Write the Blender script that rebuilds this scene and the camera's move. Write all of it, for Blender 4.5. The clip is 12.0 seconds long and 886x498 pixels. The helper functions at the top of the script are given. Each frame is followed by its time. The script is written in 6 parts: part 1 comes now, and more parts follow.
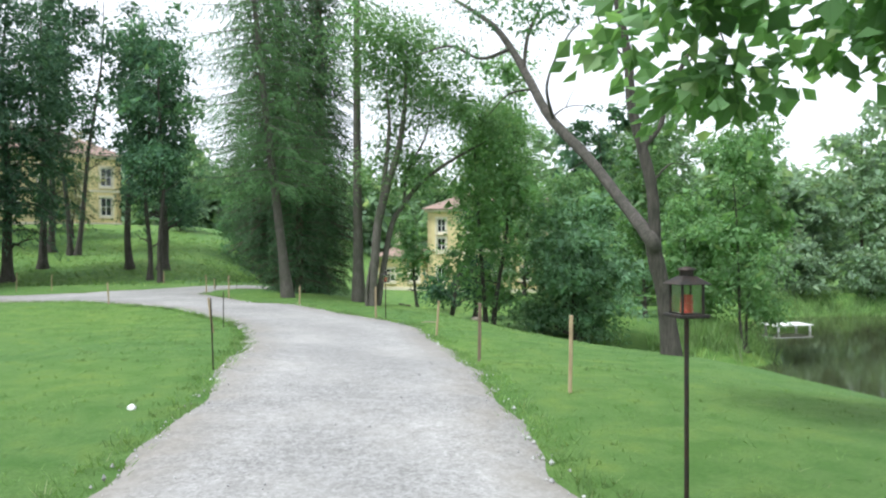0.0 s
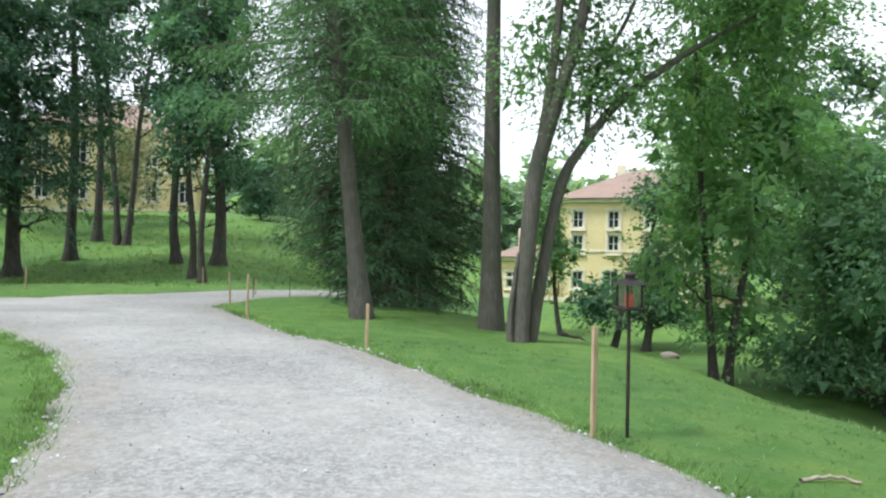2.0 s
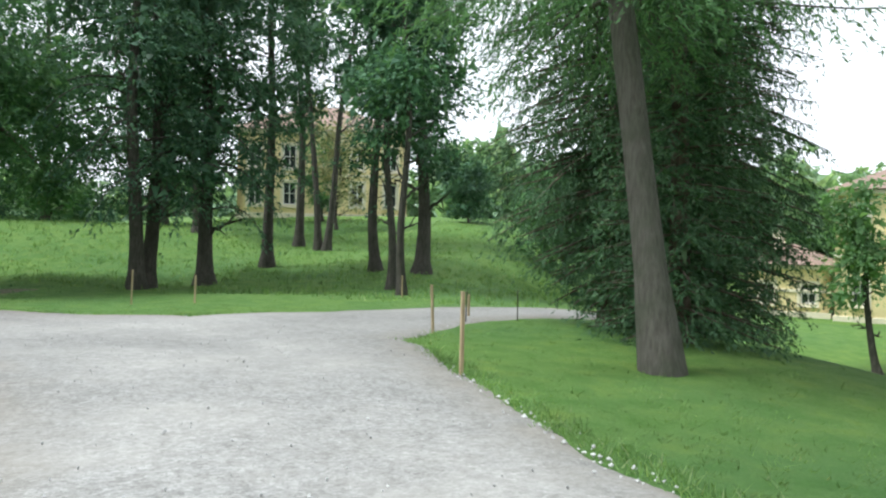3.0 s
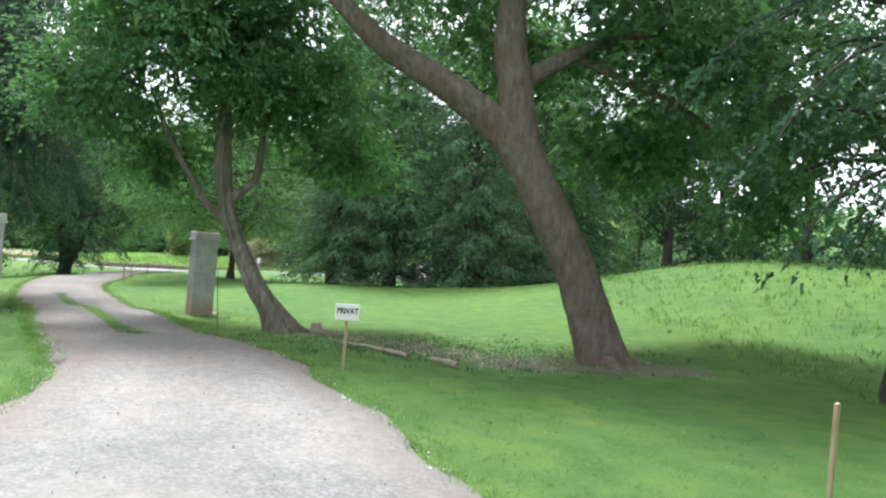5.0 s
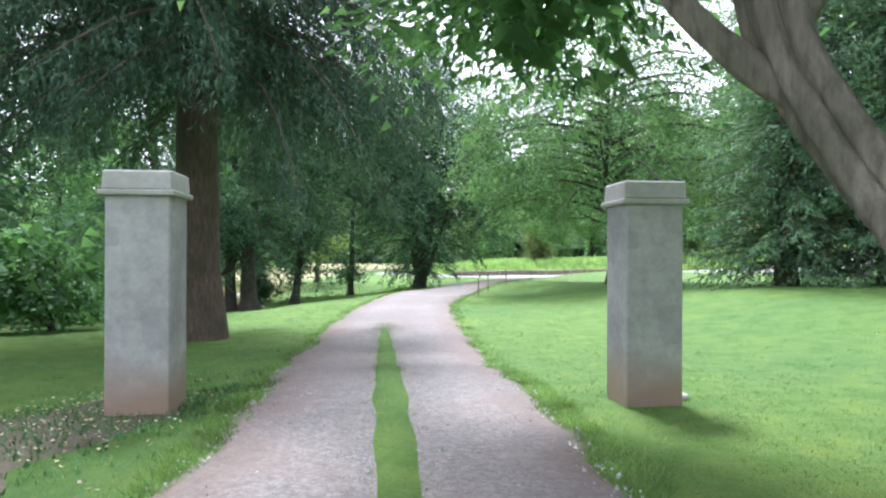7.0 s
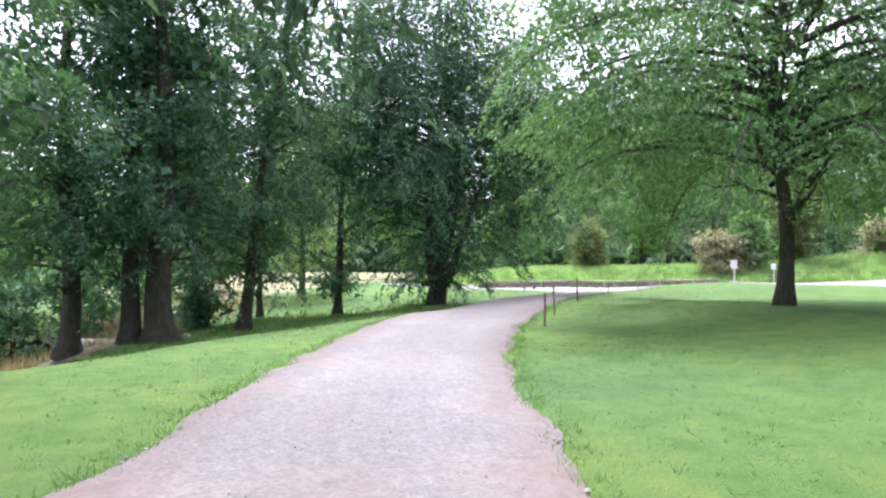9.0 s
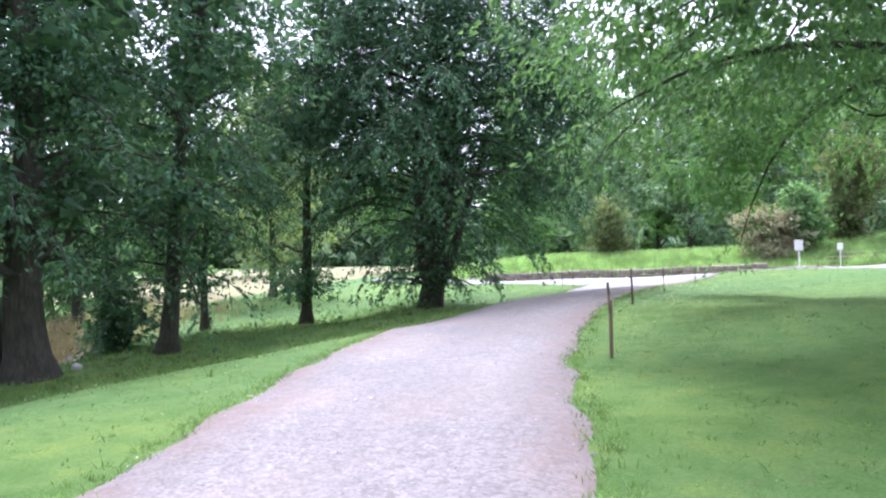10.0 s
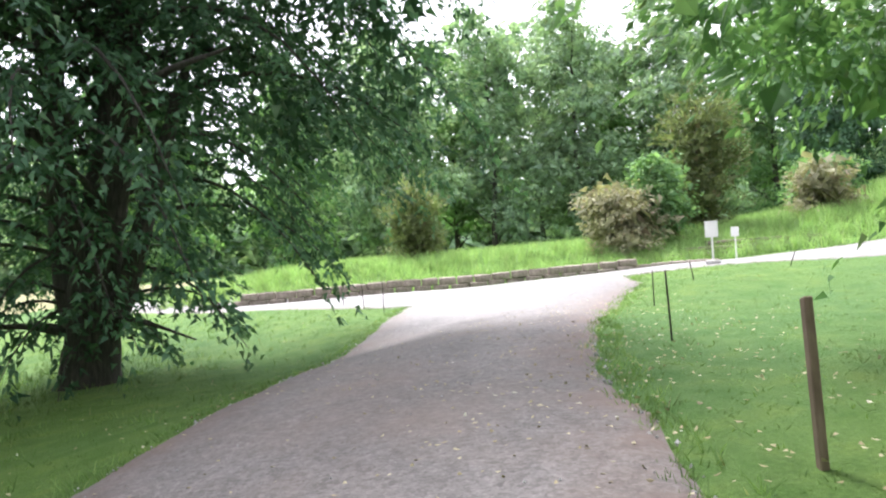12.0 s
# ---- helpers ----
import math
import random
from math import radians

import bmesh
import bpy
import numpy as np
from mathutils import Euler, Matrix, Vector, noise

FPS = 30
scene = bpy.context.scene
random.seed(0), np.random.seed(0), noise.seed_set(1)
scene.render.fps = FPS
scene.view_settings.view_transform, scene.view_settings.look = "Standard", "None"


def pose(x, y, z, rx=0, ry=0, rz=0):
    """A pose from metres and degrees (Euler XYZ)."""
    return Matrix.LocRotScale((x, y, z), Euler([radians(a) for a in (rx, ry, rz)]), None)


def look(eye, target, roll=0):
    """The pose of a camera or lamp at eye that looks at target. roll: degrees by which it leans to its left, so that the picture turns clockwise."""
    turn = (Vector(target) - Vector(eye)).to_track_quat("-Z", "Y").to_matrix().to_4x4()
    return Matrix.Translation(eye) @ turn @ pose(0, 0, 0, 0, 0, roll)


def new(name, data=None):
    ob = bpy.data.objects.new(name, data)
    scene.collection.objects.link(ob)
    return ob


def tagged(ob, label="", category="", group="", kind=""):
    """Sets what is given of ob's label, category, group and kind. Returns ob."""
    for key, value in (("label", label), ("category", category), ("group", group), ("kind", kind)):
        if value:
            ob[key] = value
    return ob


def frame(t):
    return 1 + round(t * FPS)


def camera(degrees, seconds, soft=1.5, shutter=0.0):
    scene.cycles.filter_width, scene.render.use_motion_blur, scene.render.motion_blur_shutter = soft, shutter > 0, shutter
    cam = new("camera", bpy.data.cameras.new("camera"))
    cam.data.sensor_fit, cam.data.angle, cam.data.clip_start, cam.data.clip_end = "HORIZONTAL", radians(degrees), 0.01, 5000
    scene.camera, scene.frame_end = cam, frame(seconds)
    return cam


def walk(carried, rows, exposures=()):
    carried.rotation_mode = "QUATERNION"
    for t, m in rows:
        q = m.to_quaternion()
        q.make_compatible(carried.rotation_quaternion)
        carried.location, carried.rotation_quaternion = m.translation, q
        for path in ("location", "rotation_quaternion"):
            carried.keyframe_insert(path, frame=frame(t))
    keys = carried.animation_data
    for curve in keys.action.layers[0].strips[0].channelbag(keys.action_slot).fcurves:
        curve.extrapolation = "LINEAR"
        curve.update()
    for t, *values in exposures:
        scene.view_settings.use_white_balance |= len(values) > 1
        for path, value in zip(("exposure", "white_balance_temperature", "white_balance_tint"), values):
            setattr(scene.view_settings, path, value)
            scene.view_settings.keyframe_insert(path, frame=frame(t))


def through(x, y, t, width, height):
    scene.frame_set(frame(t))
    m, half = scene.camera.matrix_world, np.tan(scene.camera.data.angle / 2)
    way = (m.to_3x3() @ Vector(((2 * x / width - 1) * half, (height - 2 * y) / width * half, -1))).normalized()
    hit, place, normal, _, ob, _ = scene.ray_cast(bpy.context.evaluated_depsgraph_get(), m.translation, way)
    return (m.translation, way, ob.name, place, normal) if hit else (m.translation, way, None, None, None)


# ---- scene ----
cam = camera(64.48, 12.0, soft=2.2)
WALK = [
    (0, pose(0.006, 0.002, 1.261, 89.62, 0.13, 0.03)),
    (0.5, pose(-0.256, 2.888, 1.158, 89.67, -0.16, -0.77)),
    (1, pose(-0.651, 6.033, 0.998, 89.82, -0.14, 0.86)),
    (1.5, pose(-1.147, 8.621, 0.910, 89.96, -0.86, 4.43)),
    (2, pose(-1.802, 11.135, 0.795, 89.89, -0.97, 8.86)),
    (2.5, pose(-2.768, 13.728, 0.755, 90.14, -1.42, 16.11)),
    (3, pose(-4.220, 16.277, 0.654, 90.27, -0.80, 25.21)),
    (3.5, pose(-5.865, 18.318, 0.605, 91.16, -0.57, 35.85)),
    (3.7, pose(-6.651, 19.051, 0.595, 91.25, -0.30, 41.57)),
    (5.3, pose(-13.330, 24.003, 0.918, 91.24, -4.64, 91.98)),
    (5.5, pose(-14.340, 23.783, 0.863, 91.20, -4.38, 95.66)),
    (6, pose(-17.337, 22.784, 0.732, 90.38, -2.56, 106.29)),
    (6.5, pose(-20.066, 21.502, 0.687, 90.34, -0.31, 111.25)),
    (7, pose(-22.590, 20.292, 0.650, 90.19, -0.13, 112.64)),
    (8.8, pose(-32.891, 15.882, 0.226, 90.73, -0.63, 114.37)),
    (9, pose(-33.922, 15.156, 0.250, 91.06, -0.52, 114.09)),
    (9.5, pose(-36.805, 14.013, 0.293, 90.64, 0.20, 114.86)),
    (10, pose(-39.576, 12.754, 0.230, 90.34, 1.18, 114.00)),
    (10.5, pose(-42.236, 11.609, 0.156, 89.67, 2.44, 111.48)),
    (11, pose(-45.054, 10.577, 0.111, 89.95, 3.69, 108.52)),
    (11.5, pose(-47.998, 9.810, 0.132, 89.60, 3.63, 102.64)),
    (12, pose(-50.538, 9.421, 0.118, 90.22, 3.59, 96.03)),
]
EXPOSURES = [(0, 0.75, 6000, 9), (2.0, 0.75, 6000, 8), (3.7, 0.75, 6100, 5), (5.4, 1.55, 6000, 11), (7.0, 1.7, 5800, 18), (8.8, 1.6, 5850, 25), (9.7, 1.75, 5450, 31), (10.5, 1.48, 5800, 25), (11.2, 1.58, 5950, 23), (12, 1.66, 6150, 20)]
walk(cam, WALK, EXPOSURES)

# ---- world and sun: a bright overcast sky with a faint sun behind the cloud ----
world = bpy.data.worlds.new("overcast")
scene.world = world
world.use_nodes = True
wn, wl = world.node_tree.nodes, world.node_tree.links
sky = wn.new("ShaderNodeTexSky")
sky.sky_type, sky.sun_disc = "NISHITA", False
sky.sun_elevation, sky.sun_rotation = radians(60), radians(239)
gain = wn.new("ShaderNodeMix")
gain.data_type = "RGBA"
gain.blend_type = "MULTIPLY"
gain.inputs["Factor"].default_value = 1.0
gain.inputs["B"].default_value = (0.08, 0.08, 0.08, 1)
cloud = wn.new("ShaderNodeMix")
cloud.data_type = "RGBA"
cloud.inputs["Factor"].default_value = 0.88
cloud.inputs["B"].default_value = (1.0, 1.0, 1.02, 1)
wl.new(sky.outputs[0], gain.inputs["A"])
wl.new(gain.outputs["Result"], cloud.inputs["A"])
wl.new(cloud.outputs["Result"], wn["Background"].inputs["Color"])
wn["Background"].inputs["Strength"].default_value = 0.98
sun = new("sun", bpy.data.lights.new("sun", "SUN"))
sun.data.energy, sun.data.angle, sun.data.color = 2.8, radians(12), (1.0, 0.98, 0.93)
sun.matrix_world = look((0, 0, 40), (19.8, 11.9, 0))

# ---- materials ----
def nodes_of(name):
    m = bpy.data.materials.new(name)
    m.use_nodes = True
    nt = m.node_tree
    return m, nt.nodes, nt.links, nt.nodes["Principled BSDF"]


def ramp(nd, stops):
    r = nd.new("ShaderNodeValToRGB")
    el = r.color_ramp.elements
    el[0].position, el[0].color = stops[0][0], (*stops[0][1], 1)
    el[1].position, el[1].color = stops[-1][0], (*stops[-1][1], 1)
    for p, c in stops[1:-1]:
        e = el.new(p)
        e.color = (*c, 1)
    return r


def noise_tex(nd, lk, scale, detail=4.0, rough=0.6, stretch=None):
    co = nd.new("ShaderNodeTexCoord")
    n = nd.new("ShaderNodeTexNoise")
    n.inputs["Scale"].default_value, n.inputs["Detail"].default_value, n.inputs["Roughness"].default_value = scale, detail, rough
    if stretch:
        mp = nd.new("ShaderNodeMapping")
        mp.inputs["Scale"].default_value = stretch
        lk.new(co.outputs["Object"], mp.inputs["Vector"])
        lk.new(mp.outputs[0], n.inputs["Vector"])
    else:
        lk.new(co.outputs["Object"], n.inputs["Vector"])
    return n


def mix(nd, lk, a, b, fac, blend="MIX"):
    m = nd.new("ShaderNodeMix")
    m.data_type, m.blend_type = "RGBA", blend
    for key, v in (("A", a), ("B", b)):
        if isinstance(v, tuple):
            m.inputs[key].default_value = (*v, 1)
        else:
            lk.new(v, m.inputs[key])
    if isinstance(fac, float):
        m.inputs["Factor"].default_value = fac
    else:
        lk.new(fac, m.inputs["Factor"])
    return m.outputs["Result"]


def bump(nd, lk, bs, height, strength, dist):
    b = nd.new("ShaderNodeBump")
    b.inputs["Strength"].default_value, b.inputs["Distance"].default_value = strength, dist
    lk.new(height, b.inputs["Height"])
    lk.new(b.outputs[0], bs.inputs["Normal"])


def surface(name, dark, light, fine=18.0, coarse=1.2, rough=0.8, relief_d=0.01, stain=None, stretch=None, metal=0.0):
    """A mottled surface: fine grain between two colours, and broad stains."""
    m, nd, lk, bs = nodes_of(name)
    g = noise_tex(nd, lk, fine, 6, 0.65, stretch)
    s = noise_tex(nd, lk, coarse, 3, 0.55)
    r1 = ramp(nd, [(0.3, dark), (0.7, light)])
    lk.new(g.outputs[0], r1.inputs[0])
    r2 = ramp(nd, [(0.42, (0, 0, 0)), (0.68, (1, 1, 1))])
    lk.new(s.outputs[0], r2.inputs[0])
    tone = stain or tuple(c * 0.6 for c in dark)
    col = mix(nd, lk, r1.outputs[0], tone, 0.0)
    half = nd.new("ShaderNodeMath")
    half.operation = "MULTIPLY"
    half.inputs[1].default_value = 0.55
    lk.new(r2.outputs[0], half.inputs[0])
    lk.new(half.outputs[0], col.node.inputs["Factor"])
    lk.new(col, bs.inputs["Base Color"])
    bs.inputs["Roughness"].default_value, bs.inputs["Metallic"].default_value = rough, metal
    if relief_d:
        bump(nd, lk, bs, g.outputs[0], 0.7, relief_d)
    return m


def leaf_mat(name, dark, light, odd, through=0.35):
    """Leaves: each its own green, some yellowed, with light coming through."""
    m, nd, lk, bs = nodes_of(name)
    geo = nd.new("ShaderNodeNewGeometry")
    inf = nd.new("ShaderNodeObjectInfo")
    r = ramp(nd, [(0.0, dark), (0.55, tuple((a + b) / 2 for a, b in zip(dark, light))), (0.93, light), (1.0, odd)])
    lk.new(geo.outputs["Random Per Island"], r.inputs[0])
    hs = nd.new("ShaderNodeHueSaturation")
    mr = nd.new("ShaderNodeMapRange")
    mr.inputs["To Min"].default_value, mr.inputs["To Max"].default_value = 0.8, 1.2
    lk.new(inf.outputs["Random"], mr.inputs["Value"])
    # sprays differ in tone
    spray = noise_tex(nd, lk, 1.6, 2, 0.5)
    tone = nd.new("ShaderNodeMapRange")
    tone.inputs["From Min"].default_value, tone.inputs["From Max"].default_value = 0.32, 0.68
    tone.inputs["To Min"].default_value, tone.inputs["To Max"].default_value = 0.62, 1.42
    lk.new(spray.outputs[0], tone.inputs["Value"])
    both = nd.new("ShaderNodeMath")
    both.operation = "MULTIPLY"
    lk.new(mr.outputs[0], both.inputs[0])
    lk.new(tone.outputs[0], both.inputs[1])
    lk.new(both.outputs[0], hs.inputs["Value"])
    hs.inputs["Saturation"].default_value = 0.87
    lk.new(r.outputs[0], hs.inputs["Color"])
    lk.new(hs.outputs[0], bs.inputs["Base Color"])
    bs.inputs["Roughness"].default_value = 0.65
    bs.inputs["Specular IOR Level"].default_value = 0.2
    tr = nd.new("ShaderNodeBsdfTranslucent")
    warm = mix(nd, lk, hs.outputs[0], (1.05, 1.12, 0.58), 1.0, "MULTIPLY")
    lk.new(warm, tr.inputs["Color"])
    mx = nd.new("ShaderNodeMixShader")
    mx.inputs[0].default_value = through
    lk.new(bs.outputs[0], mx.inputs[1])
    lk.new(tr.outputs[0], mx.inputs[2])
    lk.new(mx.outputs[0], nd["Material Output"].inputs["Surface"])
    return m


def grass_mat():
    m, nd, lk, bs = nodes_of("lawn_grass")
    fine = noise_tex(nd, lk, 38.0, 6, 0.75)
    mid = noise_tex(nd, lk, 2.3, 5, 0.6)
    broad = noise_tex(nd, lk, 0.16, 4, 0.6)
    r1 = ramp(nd, [(0.3, (0.066, 0.13, 0.034)), (0.55, (0.105, 0.19, 0.053)), (0.75, (0.145, 0.24, 0.075))])
    lk.new(fine.outputs[0], r1.inputs[0])
    r2 = ramp(nd, [(0.36, (0.75, 0.85, 0.7)), (0.52, (1, 1, 1)), (0.7, (1.3, 1.12, 0.95))])
    lk.new(mid.outputs[0], r2.inputs[0])
    c = mix(nd, lk, r1.outputs[0], r2.outputs[0], 1.0, "MULTIPLY")
    r3 = ramp(nd, [(0.35, (0.8, 0.9, 0.9)), (0.65, (1.2, 1.15, 0.9))])
    lk.new(broad.outputs[0], r3.inputs[0])
    c = mix(nd, lk, c, r3.outputs[0], 1.0, "MULTIPLY")
    # worn, earthy spots
    spot = noise_tex(nd, lk, 0.9, 6, 0.7)
    r4 = ramp(nd, [(0.66, (0, 0, 0)), (0.76, (0.55, 0.55, 0.55))])
    lk.new(spot.outputs[0], r4.inputs[0])
    c = mix(nd, lk, c, (0.13, 0.10, 0.055), r4.outputs[0])
    lk.new(c, bs.inputs["Base Color"])
    bs.inputs["Roughness"].default_value = 0.85
    bs.inputs["Specular IOR Level"].default_value = 0.2
    bump(nd, lk, bs, fine.outputs[0], 0.9, 0.03)
    return m


def gravel_mat(name, dark, light, earth, dark2, light2, earth2):
    m, nd, lk, bs = nodes_of(name)
    co = nd.new("ShaderNodeTexCoord")
    v = nd.new("ShaderNodeTexVoronoi")
    v.inputs["Scale"].default_value = 38.0
    lk.new(co.outputs["Object"], v.inputs["Vector"])
    v2 = nd.new("ShaderNodeTexVoronoi")
    v2.inputs["Scale"].default_value = 95.0
    lk.new(co.outputs["Object"], v2.inputs["Vector"])
    bw = nd.new("ShaderNodeRGBToBW")
    lk.new(v.outputs["Color"], bw.inputs[0])
    sep = nd.new("ShaderNodeSeparateXYZ")
    lk.new(co.outputs["Object"], sep.inputs[0])
    far = nd.new("ShaderNodeMapRange")
    far.inputs["From Min"].default_value, far.inputs["From Max"].default_value = -12.0, -21.5
    lk.new(sep.outputs["X"], far.inputs["Value"])
    back = nd.new("ShaderNodeMapRange")
    back.inputs["From Min"].default_value, back.inputs["From Max"].default_value = -66.0, -60.0
    lk.new(sep.outputs["X"], back.inputs["Value"])
    both = nd.new("ShaderNodeMath")
    both.operation = "MULTIPLY"
    lk.new(far.outputs[0], both.inputs[0])
    lk.new(back.outputs[0], both.inputs[1])
    r1 = ramp(nd, [(0.15, dark), (0.85, light)])
    lk.new(bw.outputs[0], r1.inputs[0])
    r1b = ramp(nd, [(0.15, dark2), (0.85, light2)])
    lk.new(bw.outputs[0], r1b.inputs[0])
    stone = mix(nd, lk, r1.outputs[0], r1b.outputs[0], both.outputs[0])
    soil = mix(nd, lk, earth, earth2, both.outputs[0])
    bw2 = nd.new("ShaderNodeRGBToBW")
    lk.new(v2.outputs["Color"], bw2.inputs[0])
    r2 = ramp(nd, [(0.1, (0.75, 0.75, 0.75)), (0.9, (1.15, 1.15, 1.15))])
    lk.new(bw2.outputs[0], r2.inputs[0])
    c = mix(nd, lk, stone, r2.outputs[0], 1.0, "MULTIPLY")
    s = noise_tex(nd, lk, 0.7, 6, 0.65)
    r3 = ramp(nd, [(0.45, (0, 0, 0)), (0.75, (0.8, 0.8, 0.8))])
    lk.new(s.outputs[0], r3.inputs[0])
    c = mix(nd, lk, c, soil, r3.outputs[0])
    worn = noise_tex(nd, lk, 0.35, 5, 0.7)
    r5 = ramp(nd, [(0.35, (0.8, 0.8, 0.8)), (0.65, (1.15, 1.15, 1.15))])
    lk.new(worn.outputs[0], r5.inputs[0])
    c = mix(nd, lk, c, r5.outputs[0], 1.0, "MULTIPLY")
    rim = nd.new("ShaderNodeAttribute")
    rim.attribute_name = "margin"
    patchy = noise_tex(nd, lk, 1.4, 5, 0.7)
    r7 = ramp(nd, [(0.3, (0.0, 0.0, 0.0)), (0.62, (0.75, 0.75, 0.75))])
    lk.new(patchy.outputs[0], r7.inputs[0])
    edge = nd.new("ShaderNodeMath")
    edge.operation = "MULTIPLY"
    lk.new(rim.outputs["Fac"], edge.inputs[0])
    lk.new(r7.outputs[0], edge.inputs[1])
    dirt = mix(nd, lk, (0.19, 0.17, 0.14), (0.15, 0.105, 0.085), both.outputs[0])
    c = mix(nd, lk, c, dirt, edge.outputs[0])
    wheel = nd.new("ShaderNodeAttribute")
    wheel.attribute_name = "track"
    rut = nd.new("ShaderNodeMath")
    rut.operation = "MULTIPLY"
    lk.new(wheel.outputs["Fac"], rut.inputs[0])
    lk.new(worn.outputs[0], rut.inputs[1])
    c = mix(nd, lk, c, (1.18, 1.18, 1.18), rut.outputs[0], "MULTIPLY")
    grit = noise_tex(nd, lk, 7.0, 9, 0.75)
    r6 = ramp(nd, [(0.3, (0.8, 0.79, 0.77)), (0.7, (1.16, 1.16, 1.17))])
    lk.new(grit.outputs[0], r6.inputs[0])
    c = mix(nd, lk, c, r6.outputs[0], 1.0, "MULTIPLY")
    lk.new(c, bs.inputs["Base Color"])
    bs.inputs["Roughness"].default_value = 0.9
    bump(nd, lk, bs, grit.outputs[0], 0.16, 0.01)
    return m


M_GRASS = grass_mat()
M_GRAVEL = gravel_mat("road_gravel", (0.205, 0.201, 0.194), (0.305, 0.301, 0.292), (0.25, 0.242, 0.228), (0.15, 0.139, 0.13), (0.235, 0.219, 0.208), (0.17, 0.137, 0.117))
M_IVY = surface("earth_with_ivy", (0.07, 0.062, 0.04), (0.15, 0.125, 0.085), 22, 4.5, 0.95, 0.03, (0.06, 0.115, 0.04))
M_LITTER = surface("leaf_litter", (0.13, 0.105, 0.07), (0.26, 0.215, 0.15), 26, 1.6, 0.95, 0.04, (0.12, 0.15, 0.07))
M_BLADE = leaf_mat("grass_blade", (0.1, 0.2, 0.05), (0.175, 0.295, 0.085), (0.28, 0.31, 0.16), 0.5)
M_TALL = leaf_mat("tall_grass_blade", (0.19, 0.34, 0.1), (0.3, 0.47, 0.18), (0.4, 0.45, 0.25), 0.5)
M_REED = leaf_mat("dry_reed_blade", (0.3, 0.24, 0.15), (0.46, 0.38, 0.26), (0.5, 0.42, 0.3), 0.4)
M_LEAF = leaf_mat("leaf_green", (0.062, 0.168, 0.072), (0.138, 0.3, 0.122), (0.16, 0.27, 0.11), 0.4)
M_DARK = leaf_mat("leaf_dark", (0.045, 0.122, 0.068), (0.105, 0.235, 0.12), (0.14, 0.22, 0.11), 0.38)
M_HORN = leaf_mat("leaf_of_hornbeam", (0.03, 0.085, 0.045), (0.078, 0.18, 0.085), (0.11, 0.18, 0.09), 0.3)
M_ALDER = leaf_mat("leaf_of_alder", (0.034, 0.092, 0.056), (0.086, 0.185, 0.1), (0.1, 0.16, 0.085), 0.32)
M_LIGHT = leaf_mat("leaf_light", (0.1, 0.225, 0.08), (0.19, 0.355, 0.14), (0.24, 0.33, 0.15), 0.52)
M_WALNUT = leaf_mat("leaf_of_walnut", (0.08, 0.195, 0.07), (0.165, 0.32, 0.12), (0.21, 0.3, 0.13), 0.42)
M_MAPLE = leaf_mat("leaf_of_maple", (0.1, 0.215, 0.115), (0.195, 0.35, 0.19), (0.22, 0.32, 0.16), 0.5)
# sun shining through the crown is painted in as a yellower, lighter green
M_SUNLIT = leaf_mat("sunlit_yellow_leaf", (0.15, 0.215, 0.075), (0.27, 0.34, 0.14), (0.33, 0.34, 0.16), 0.48)
# distance haze put into the leaf colour: paler, greyer green
M_FAR = leaf_mat("hazed_far_leaf", (0.16, 0.27, 0.165), (0.28, 0.42, 0.255), (0.32, 0.4, 0.24), 0.5)
M_NEEDLE = leaf_mat("spruce_needle", (0.037, 0.087, 0.058), (0.088, 0.172, 0.108), (0.12, 0.17, 0.09), 0.25)
M_FIR = leaf_mat("pale_spruce_needle", (0.075, 0.165, 0.09), (0.15, 0.28, 0.15), (0.17, 0.24, 0.13), 0.32)
M_SPRUCE = leaf_mat("dense_spruce_needle", (0.042, 0.105, 0.05), (0.096, 0.195, 0.085), (0.13, 0.18, 0.08), 0.25)
M_LARCH = leaf_mat("larch_needle", (0.07, 0.18, 0.065), (0.145, 0.3, 0.11), (0.17, 0.26, 0.1), 0.35)
M_RUST = leaf_mat("leaf_rusty", (0.22, 0.215, 0.125), (0.36, 0.35, 0.22), (0.36, 0.27, 0.19), 0.4)
M_OLIVE = leaf_mat("leaf_olive", (0.11, 0.15, 0.06), (0.2, 0.245, 0.1), (0.25, 0.21, 0.12), 0.4)
M_BARK = surface("grey_bark", (0.07, 0.062, 0.052), (0.155, 0.142, 0.122), 34, 3.0, 0.95, 0.06, (0.055, 0.068, 0.04), (1, 1, 0.14))
M_MOSSY = surface("blotched_mossy_bark", (0.075, 0.06, 0.048), (0.2, 0.17, 0.14), 11, 2.4, 0.95, 0.05, (0.105, 0.075, 0.045), (1, 1, 0.3))
M_FURROW = surface("furrowed_pale_bark", (0.075, 0.065, 0.052), (0.27, 0.243, 0.195), 14, 2.2, 0.95, 0.07, (0.075, 0.08, 0.045), (1, 1, 0.12))
M_BARK_D = surface("dark_bark", (0.03, 0.027, 0.023), (0.11, 0.098, 0.082), 22, 3.0, 0.95, 0.07, (0.025, 0.03, 0.018), (1, 1, 0.18))
M_BARK_R = surface("brown_bark", (0.055, 0.04, 0.03), (0.16, 0.12, 0.09), 24, 2.5, 0.95, 0.03, (0.04, 0.045, 0.025), (1, 1, 0.2))
M_STAKE = surface("weathered_wood", (0.30, 0.22, 0.12), (0.48, 0.38, 0.24), 40, 5, 0.85, 0.004, (0.2, 0.15, 0.09), (1, 1, 0.1))
M_POST = surface("brown_wood", (0.13, 0.092, 0.062), (0.25, 0.19, 0.135), 40, 5, 0.85, 0.004, (0.07, 0.05, 0.03), (1, 1, 0.1))
